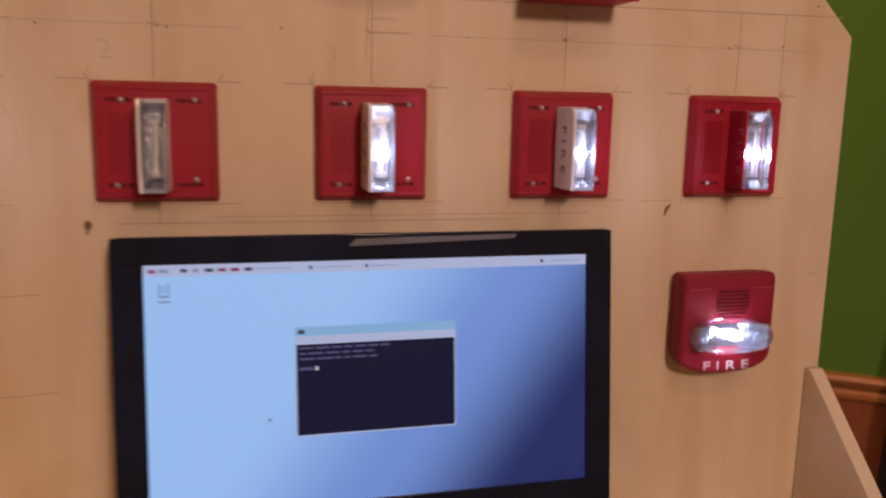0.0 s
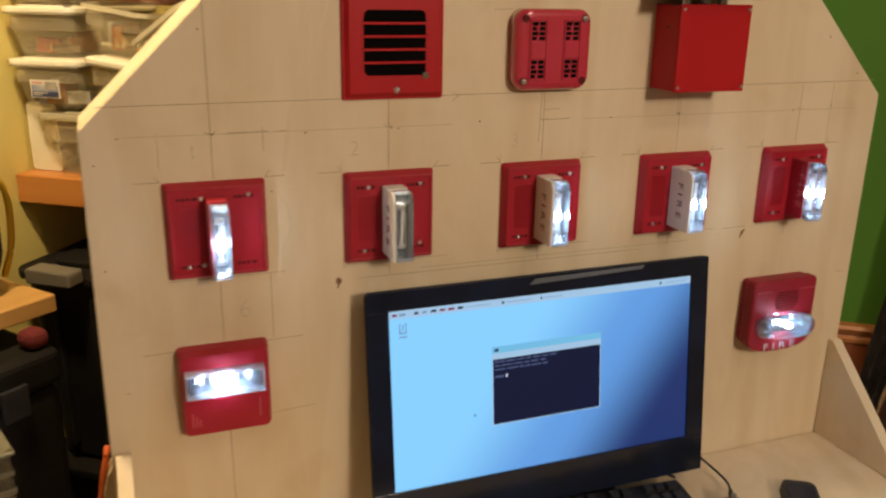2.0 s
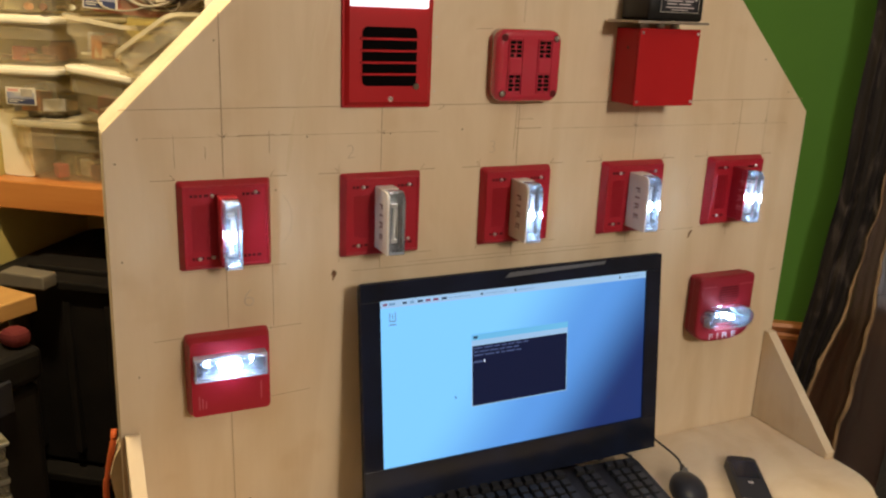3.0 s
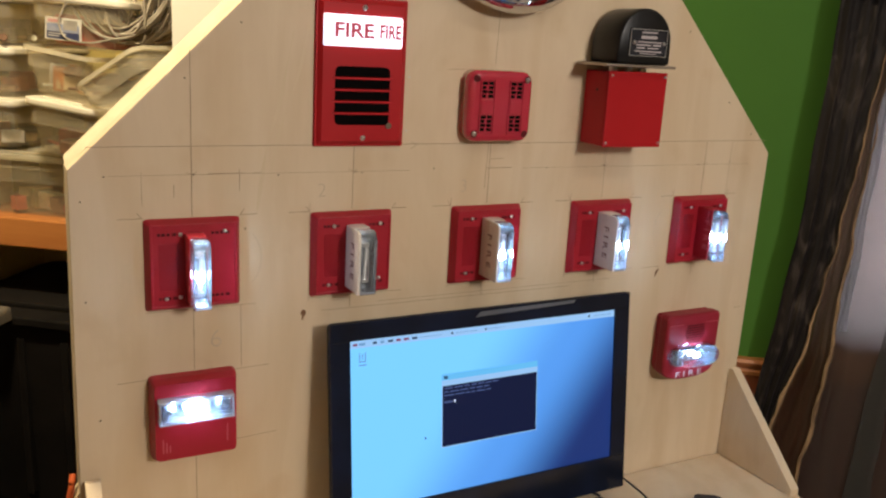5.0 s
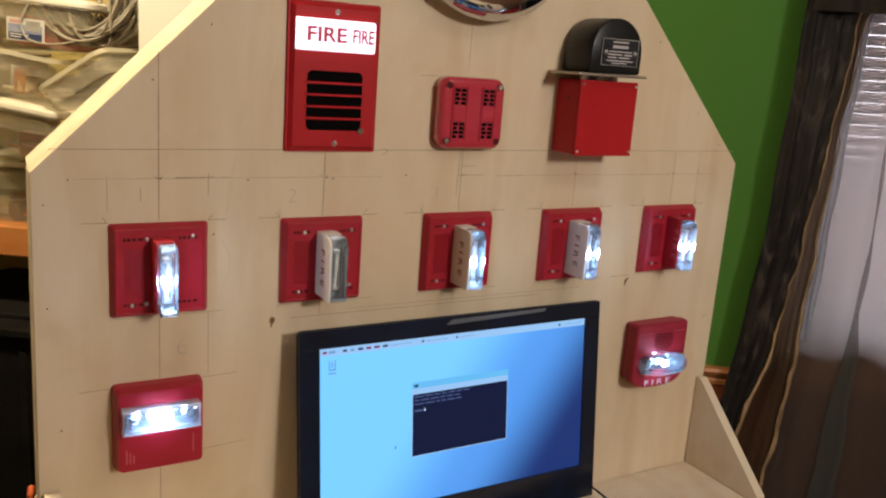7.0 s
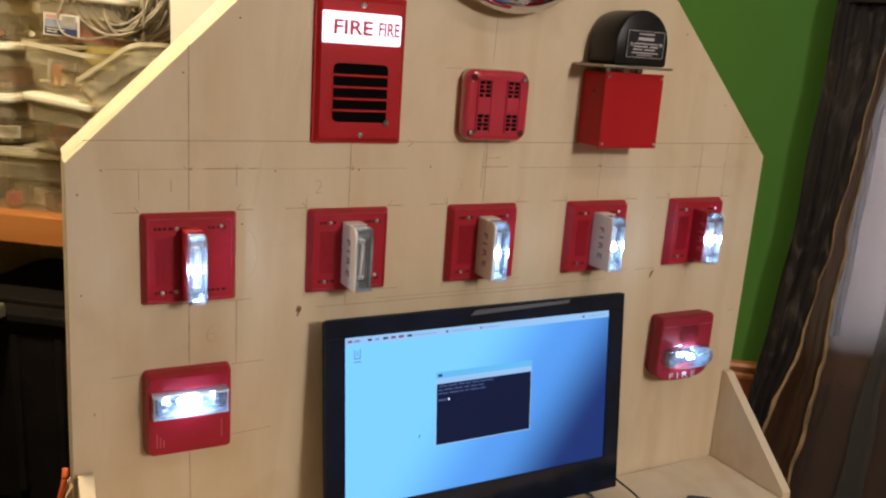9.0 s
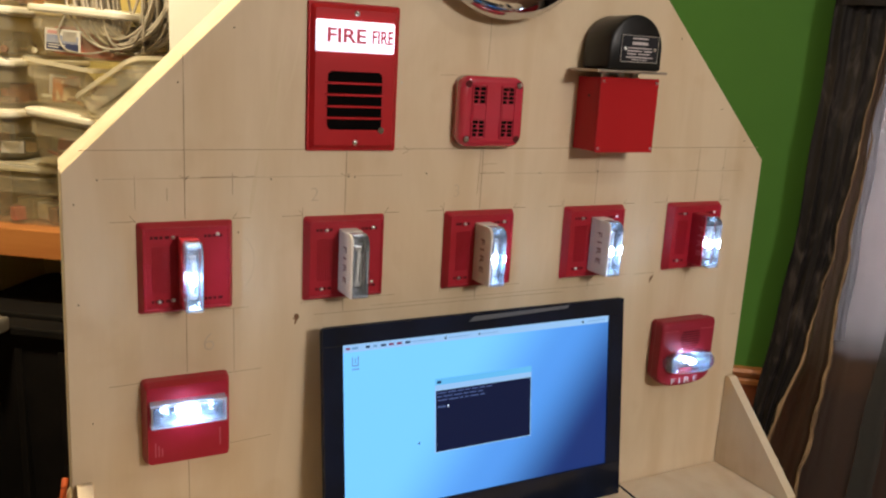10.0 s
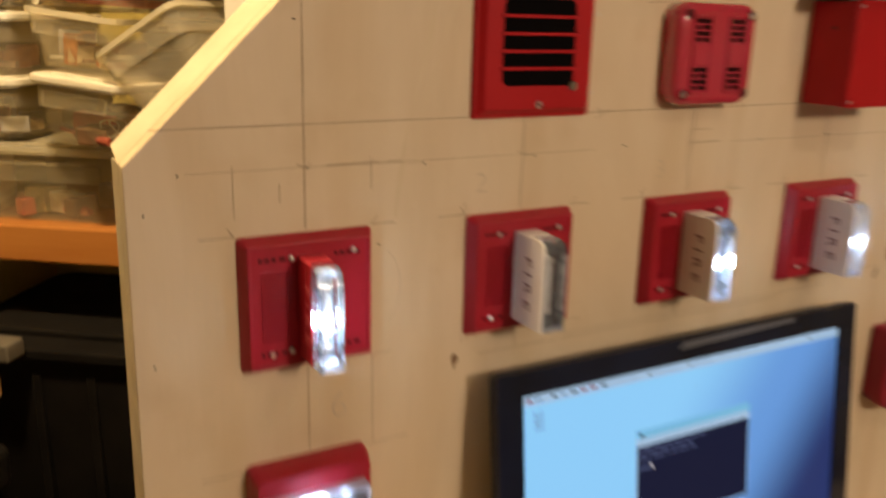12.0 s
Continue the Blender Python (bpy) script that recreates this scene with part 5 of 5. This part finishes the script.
for x, z, s in ((-0.0395, 0.0365, 0), (0.0395, 0.0365, 1), (-0.0395, -0.0365, 1), (0.0395, -0.0365, 0)):
    part("corner_well", lathe([(0.0, -0.0238), (0.0048, -0.0238), (0.0050, -0.0222), (0.0, -0.0221)], 14), DARK_RED, t).location = (x, 0, z)
    if s:
        screw(t, x, -0.0238, z, 0.0034)

# red junction box with black horn on a steel plate
t = thing("motor_horn", pose(0.6625, -0.0005, 1.3335), "black domed motor horn on a red steel back box", "alarm horn")
part("box", box(-0.0480, 0.0560, -0.0515, 0.0, 0.0, 0.1045, 0.0015), RED_METAL, t, "red painted steel box")
cov = part("cover", box(-0.0485, 0.0565, -0.0550, -0.0520, -0.0010, 0.1055, 0.001), RED_METAL, t, "red painted cover plate")
for x in (-0.0440, 0.0520):
    for z in (0.005, 0.0995):
        screw(cov, x, -0.0552, z, 0.0021, False)
part("knockout", lathe([(0.0, -0.0006), (0.002, -0.0006), (0.002, 0.001), (0.0, 0.001)], 10), HOLE, t).matrix_basis = pose(-0.0482, -0.030, 0.078, 0, 0, -90)
part("mounting_plate", box(-0.0695, 0.0535, -0.0735, -0.004, 0.1118, 0.1155, 0.0008), PLATE_STEEL, t, "dull bare steel plate")
for x in (-0.024, 0.004, 0.030):
    part("spacer", tube([(x, -0.03, 0.1050), (x, -0.03, 0.1116)], 0.006, 12), STEEL, t)
dome = [(-0.047, 0.1160), (0.047, 0.1160), (0.047, 0.145)] + [(0.047 * math.cos(radians(a)), 0.145 + 0.047 * math.sin(radians(a))) for a in range(12, 180, 12)] + [(-0.047, 0.145)]
part("horn_dome", prism(dome, -0.004, -0.066, 0.004), BLACK_PAINT, t, "black enamelled dome", True)
npl = part("nameplate", box(-0.030, 0.038, -0.0674, -0.0664, 0.1265, 0.1645, 0.0004), BLACK, t, "black nameplate with a silver border")
for x0, x1, z0, z1 in ((-0.029, 0.037, 0.1630, 0.1638), (-0.029, 0.037, 0.1272, 0.1280), (-0.029, -0.0282, 0.1281, 0.1629), (0.0362, 0.037, 0.1281, 0.1629)):
    part("border", box(x0, x1, -0.0679, -0.0674, z0, z1), STEEL, npl)
for z, x0, x1, hgt in ((0.1595, -0.010, 0.018, 0.0020), (0.1530, -0.010, 0.018, 0.0040), (0.1465, -0.017, 0.026, 0.0016), (0.1425, -0.018, 0.008, 0.0018), (0.1425, 0.012, 0.026, 0.0022), (0.1385, -0.018, -0.002, 0.0018), (0.1385, 0.002, 0.022, 0.0018), (0.1340, -0.020, 0.028, 0.0016), (0.1308, -0.010, 0.018, 0.0012)):
    part("print_bar", box(x0, x1, -0.0678, -0.0674, z - hgt / 2, z + hgt / 2), INK_WHITE, npl)
for x in (-0.022, 0.031):
    screw(npl, x, -0.0676, 0.1455, 0.0028, False)

# chrome bell
t = thing("alarm_bell", pose(0.471, -0.0005, 1.644), "polished chrome alarm bell gong", "bell")
R = 0.138
part("back_plate", lathe([(0.0, 0.0), (0.05, 0.0), (0.05, -0.02), (0.0, -0.02)], 28), BLACK_PAINT, t)
part("gong", lathe([(0.0, -0.022), (R - 0.006, -0.022), (R, -0.024), (R, -0.027), (R - 0.006, -0.034), (R * 0.90, -0.050), (R * 0.72, -0.062), (R * 0.45, -0.070), (R * 0.2, -0.073), (0.0, -0.0735)], 64), CHROME, t, "polished chrome gong", True)
screw(t, 0, -0.0735, 0, 0.008)

# ---------------- the television ----------------
TILT_TV = -6.5
tv = thing("television", pose(0.4645, -0.045, 0.945, TILT_TV, 0, 0), "black flat television showing a blue computer desktop", "television")
tw, th = 0.494, 0.319
SW, SH, SZ = 0.436, 0.2375, 0.0150
b = frustum(tw - 0.006, th - 0.006, tw, th, 0.006, -0.006, 0.006, 3)
part("back_shell", frustum(tw - 0.05, th - 0.05, tw * 0.80, th * 0.66, 0.0065, 0.026, 0.01, 3, 0.0, 0.0, None, 0.0, -0.03), BLACK, tv)
part("chassis", b, BLACK, tv)
for x0, x1, z0, z1 in ((-tw / 2 + 0.001, tw / 2 - 0.001, SZ + SH / 2, th / 2 - 0.001), (-tw / 2 + 0.001, tw / 2 - 0.001, -th / 2 + 0.001, SZ - SH / 2), (-tw / 2 + 0.001, -SW / 2, SZ - SH / 2 + 0.0002, SZ + SH / 2 - 0.0002), (SW / 2, tw / 2 - 0.001, SZ - SH / 2 + 0.0002, SZ + SH / 2 - 0.0002)):
    part("bezel", box(x0, x1, -0.0115, -0.0062, z0, z1, 0.0005), GLOSS_BLACK, tv, "gloss black bezel")


def screen_material():
    """A lit desktop: pale blue, falling off to a deep blue lower corner."""
    m = bpy.data.materials.new("lit_screen")
    m.use_nodes = True
    t = m.node_tree
    b = t.nodes["Principled BSDF"]
    b.inputs["Base Color"].default_value = (0.01, 0.01, 0.012, 1)
    b.inputs["Roughness"].default_value = 0.45
    b.inputs["Specular IOR Level"].default_value = 0.2
    tc = t.nodes.new("ShaderNodeTexCoord")
    sp = t.nodes.new("ShaderNodeSeparateXYZ")
    t.links.new(tc.outputs["Object"], sp.inputs["Vector"])
    def linear(sock, k, c, other=None):
        n = t.nodes.new("ShaderNodeMath")
        n.operation = "MULTIPLY_ADD"
        t.links.new(sock, n.inputs[0])
        n.inputs[1].default_value = k
        if other is None:
            n.inputs[2].default_value = c
        else:
            t.links.new(other, n.inputs[2])
        return n.outputs[0]
    f = linear(sp.outputs["Z"], -2.2, 0.0, linear(sp.outputs["X"], 2.9, 0.37))
    rp = t.nodes.new("ShaderNodeValToRGB")
    rp.color_ramp.interpolation = "EASE"
    e = rp.color_ramp.elements
    e[0].position, e[0].color = 0.05, (0.24, 0.63, 1.0, 1)
    e[1].position, e[1].color = 1.0, (0.010, 0.030, 0.14, 1)
    x = e.new(0.55)
    x.color = (0.115, 0.33, 0.74, 1)
    t.links.new(f, rp.inputs["Fac"])
    t.links.new(rp.outputs["Color"], b.inputs["Emission Color"])
    b.inputs["Emission Strength"].default_value = 1.22
    return m


part("screen", box(-SW / 2, SW / 2, -0.0090, -0.0062, SZ - SH / 2, SZ + SH / 2), screen_material(), tv, "glowing pale blue screen")


def on_screen(name, x0, x1, z0, z1, material, lift=0.0004, label="", parent=None):
    """x from the screen's left edge, z down from its top, in screen widths and heights."""
    return part(name, box(-SW / 2 + x0 * SW, -SW / 2 + x1 * SW, -0.0090 - lift, -0.0090 - lift + 0.0003, SZ + SH / 2 - z1 * SH, SZ + SH / 2 - z0 * SH), material, parent or tv, label)


S_BAR = glow("screen_panel_grey", (0.45, 0.70, 0.95), 0.95)
S_TITLE = glow("screen_title_blue", (0.20, 0.60, 0.90), 1.0)
S_DARK = glow("screen_terminal_navy", (0.006, 0.010, 0.040), 1.0)
S_TEXT = glow("screen_text_grey", (0.085, 0.115, 0.24), 1.0)
S_INK = glow("screen_icon_dark", (0.03, 0.06, 0.12), 1.0)
S_RED = glow("screen_icon_red", (0.26, 0.05, 0.12), 1.0)
S_GREY = glow("screen_icon_grey", (0.20, 0.38, 0.60), 1.0)
for q in (S_DARK, S_TEXT, S_INK, S_RED, S_GREY, S_TITLE, S_BAR):
    q.node_tree.nodes["Principled BSDF"].inputs["Base Color"].default_value = (0.005, 0.005, 0.006, 1)
    q.node_tree.nodes["Principled BSDF"].inputs["Specular IOR Level"].default_value = 0.1
on_screen("taskbar", 0.0, 1.0, 0.0, 0.045, S_BAR, 0.0003)
for x0, x1, m_ in ((0.010, 0.024, S_RED), (0.030, 0.050, S_GREY), (0.075, 0.088, S_INK), (0.10, 0.112, S_GREY), (0.125, 0.142, S_INK), (0.152, 0.168, S_RED), (0.178, 0.196, S_RED), (0.207, 0.224, S_INK), (0.23, 0.31, S_GREY), (0.345, 0.352, S_INK), (0.36, 0.44, S_GREY), (0.47, 0.475, S_INK), (0.48, 0.545, S_GREY), (0.885, 0.892, S_INK), (0.91, 0.985, S_GREY)):
    tall = 0.0025 if m_ is S_GREY and x1 - x0 > 0.03 else 0.0
    on_screen("taskbar_icon", x0, x1, 0.018 + 2 * tall, 0.031 - 2 * tall, m_, 0.0006)
bs = on_screen("desktop_icon", 0.030, 0.0335, 0.075, 0.125, S_GREY, 0.0006)
on_screen("icon_edge", 0.048, 0.0515, 0.072, 0.122, S_GREY, 0.0006, parent=bs)
on_screen("icon_edge", 0.030, 0.0515, 0.120, 0.128, S_GREY, 0.0007, parent=bs)
on_screen("icon_edge", 0.039, 0.0425, 0.080, 0.110, S_GREY, 0.0006, parent=bs)
on_screen("icon_caption", 0.029, 0.053, 0.140, 0.148, S_GREY, 0.0006, parent=bs)
wx0, wx1, wz0, wz1 = 0.314, 0.674, 0.268, 0.710
win_ = on_screen("window_border", wx0 - 0.003, wx1 + 0.003, wz0, wz1 + 0.006, S_BAR, 0.0005)
on_screen("title_bar", wx0 - 0.003, wx1 + 0.003, wz0 - 0.002, wz0 + 0.035, S_TITLE, 0.0008, parent=win_)
on_screen("title_icon", wx0 + 0.004, wx0 + 0.018, wz0 + 0.010, wz0 + 0.026, S_INK, 0.0011, parent=win_)
on_screen("terminal", wx0, wx1, wz0 + 0.070, wz1, S_DARK, 0.0008, "dark terminal window", parent=win_)
for q, (ln, pieces) in enumerate(((0.58, 9), (0.48, 6), (0.50, 4))):
    r2 = random.Random(q)
    x = wx0 + 0.006
    end = wx0 + ln * (wx1 - wx0)
    while x < end:
        w_ = r2.uniform(0.012, 0.035)
        on_screen("text_bar", x, min(x + w_, end), wz0 + 0.081 + 0.022 * q, wz0 + 0.089 + 0.022 * q, S_TEXT, 0.0011, parent=win_)
        x += w_ + 0.006
on_screen("text_bar", wx0 + 0.006, wx0 + 0.036, wz0 + 0.163, wz0 + 0.175, S_TEXT, 0.0011, parent=win_)
on_screen("cursor_block", wx0 + 0.042, wx0 + 0.046, wz0 + 0.160, wz0 + 0.176, glow("screen_cursor", (0.6, 0.75, 0.95), 1.0), 0.0011, parent=win_)
on_screen("mouse_pointer", 0.252, 0.256, 0.63, 0.645, S_INK, 0.0006)
part("power_light", lathe([(0.0, -0.0125), (0.0025, -0.0123), (0.003, -0.0112), (0.0, -0.011)], 10), glow("blue_led", (0.3, 0.75, 1.0), 8), tv, "blue power light").location = (-tw / 2 + 0.022, 0, -th / 2 + 0.010)
# Pale strip painted in for the room's reflection in the top bezel.
part("top_sheen_strip", prism([(-0.030, th / 2 - 0.012), (0.138, th / 2 - 0.0075), (0.142, th / 2 - 0.003), (-0.022, th / 2 - 0.005)], -0.0119, -0.0112), mat("grey_gloss_strip", (0.13, 0.14, 0.165), 0.3), tv, "painted pale reflection along the top bezel")
part("stand_neck", box(-0.05, 0.05, 0.002, 0.026, -th / 2 - 0.015, -th / 2 + 0.03, 0.004), BLACK, tv)
part("stand_base", prism([(x, -0.002 + y) for x, y in rounded(0.24, 0.070, 0.02, 5)], -th / 2 - 0.0255, -th / 2 - 0.0155, 0.003, axis="z"), BLACK, tv)

# ---------------- things on the desk ----------------
KB = pose(0.462, -0.124, DESK + 0.001, 0, 0, -4.0) @ Matrix.Diagonal((0.93, 0.88, 0.95, 1))
kb = thing("keyboard", KB, "black computer keyboard on the plywood desk", "keyboard")
part("case", prism([(-0.068, 0.0), (0.068, 0.0), (0.068, 0.026), (0.050, 0.027), (-0.064, 0.014), (-0.068, 0.010)], -0.215, 0.215, 0.002, axis="x"), BLACK, kb)
KEY = mat("black_keycap", (0.018, 0.018, 0.021), 0.45, alt=(0.022, 0.022, 0.024), scale=40)
key_mesh = None
for r in range(6):
    y = -0.052 + 0.0185 * r + (0.005 if r == 5 else 0)
    z = 0.0155 + (y + 0.064) * 0.114
    cols = [(-0.203 + 0.0188 * c) for c in range(22) if c not in (15, 18)]
    for c, x in enumerate(cols):
        if r == 0 and 4 <= c <= 8:
            continue
        if key_mesh is None:
            b = frustum(0.0165, 0.0165, 0.0125, 0.0135, 0, 1, 0.002, 2)
            key_mesh = part("key", b, KEY, kb)
            key_mesh.data.transform(Matrix(((1, 0, 0, 0), (0, 0, 1, 0), (0, 0.0075, 0, 0), (0, 0, 0, 1))))
            o = key_mesh
        else:
            o = new("key", key_mesh.data)
            o.parent = kb
        o.location = (x, y, z)
        o.rotation_euler = (0.113, 0, 0)
sp_ = part("space_bar", frustum(0.092, 0.0165, 0.088, 0.0135, 0, 1, 0.002, 2), KEY, kb)
sp_.data.transform(Matrix(((1, 0, 0, 0), (0, 0, 1, 0), (0, 0.0075, 0, 0), (0, 0, 0, 1))))
sp_.location = (-0.09, -0.052, 0.0165)

ms = thing("computer_mouse", pose(0.703, -0.168, DESK + 0.001, 0, 0, -27), "black corded computer mouse on the desk", "mouse")
b = bmesh.new()
bmesh.ops.create_uvsphere(b, u_segments=24, v_segments=14, radius=1)
for v in b.verts:
    z = max(v.co.z, -0.1)
    v.co = Vector((v.co.x * 0.0275 * (1 - 0.12 * v.co.y ** 2), v.co.y * 0.049, 0.003 + (z + 0.1) * 0.025 * (1 - 0.15 * v.co.y)))
part("body", b, BLACK, ms, smooth=True)
part("wheel", lathe([(0.0, -0.003), (0.008, -0.003), (0.009, 0.0), (0.008, 0.003), (0.0, 0.003)], 14, axis="y"), GREY_PL, ms).matrix_basis = pose(0, 0.028, 0.0215, 0, 0, 90)
part("button_seam", box(-0.0006, 0.0006, 0.012, 0.046, 0.018, 0.0268), HOLE, ms)
part("cable", tube(spline([(0, 0.05, 0.012), (0.004, 0.085, 0.012), (-0.022, 0.125, 0.02), (-0.05, 0.150, 0.03), (-0.09, 0.145, 0.02)], 8), 0.0018, 7), BLACK, ms, smooth=True)

ph = thing("phone_handset", pose(0.805, -0.188, DESK + 0.001, 0, 0, -32), "black slim handset lying on the desk", "handset")
part("body", frustum(0.050, 0.145, 0.046, 0.140, 0, 1, 0.012, 5), BLACK, ph)
ph.children[0].data.transform(Matrix(((1, 0, 0, 0), (0, 0, 1, 0), (0, 0.016, 0, 0), (0, 0, 0, 1))))
part("screen", box(-0.018, 0.018, 0.005, 0.055, 0.0162, 0.0168, 0.0003), GLOSS_BLACK, ph)
part("badge", box(-0.004, 0.004, -0.012, -0.006, 0.0162, 0.0168, 0.0002), STEEL, ph)
part("hinge_band", box(-0.022, 0.022, -0.060, -0.056, 0.0155, 0.0166, 0.0003), STEEL, ph)

wire = thing("tangled_cable", pose(0, 0, 0), "thin black cables lying behind the keyboard", "cable")
for pts in (((0.56, -0.03, DESK + 0.003), (0.60, -0.05, DESK + 0.02), (0.64, -0.03, DESK + 0.025), (0.69, -0.045, DESK + 0.003)), ((0.54, -0.05, DESK + 0.003), (0.57, -0.03, DESK + 0.03), (0.62, -0.05, DESK + 0.015), (0.66, -0.02, DESK + 0.003)), ((0.62, -0.02, DESK + 0.003), (0.66, -0.05, DESK + 0.022), (0.70, -0.03, DESK + 0.012), (0.72, -0.02, DESK + 0.003))):
    part("strand", tube(spline(pts, 8), 0.0022, 7), BLACK, wire, smooth=True)

cord = thing("orange_cord", pose(0, 0, 0), "orange extension cord hanging beside the board", "cord")
part("cord", tube(spline([(-0.087, 0.040, 0.915), (-0.090, 0.03, 0.90), (-0.098, 0.03, 0.86), (-0.104, 0.03, 0.78), (-0.106, 0.03, 0.30), (-0.10, 0.05, 0.004)], 10), 0.004, 8), ORANGE, cord, smooth=True)
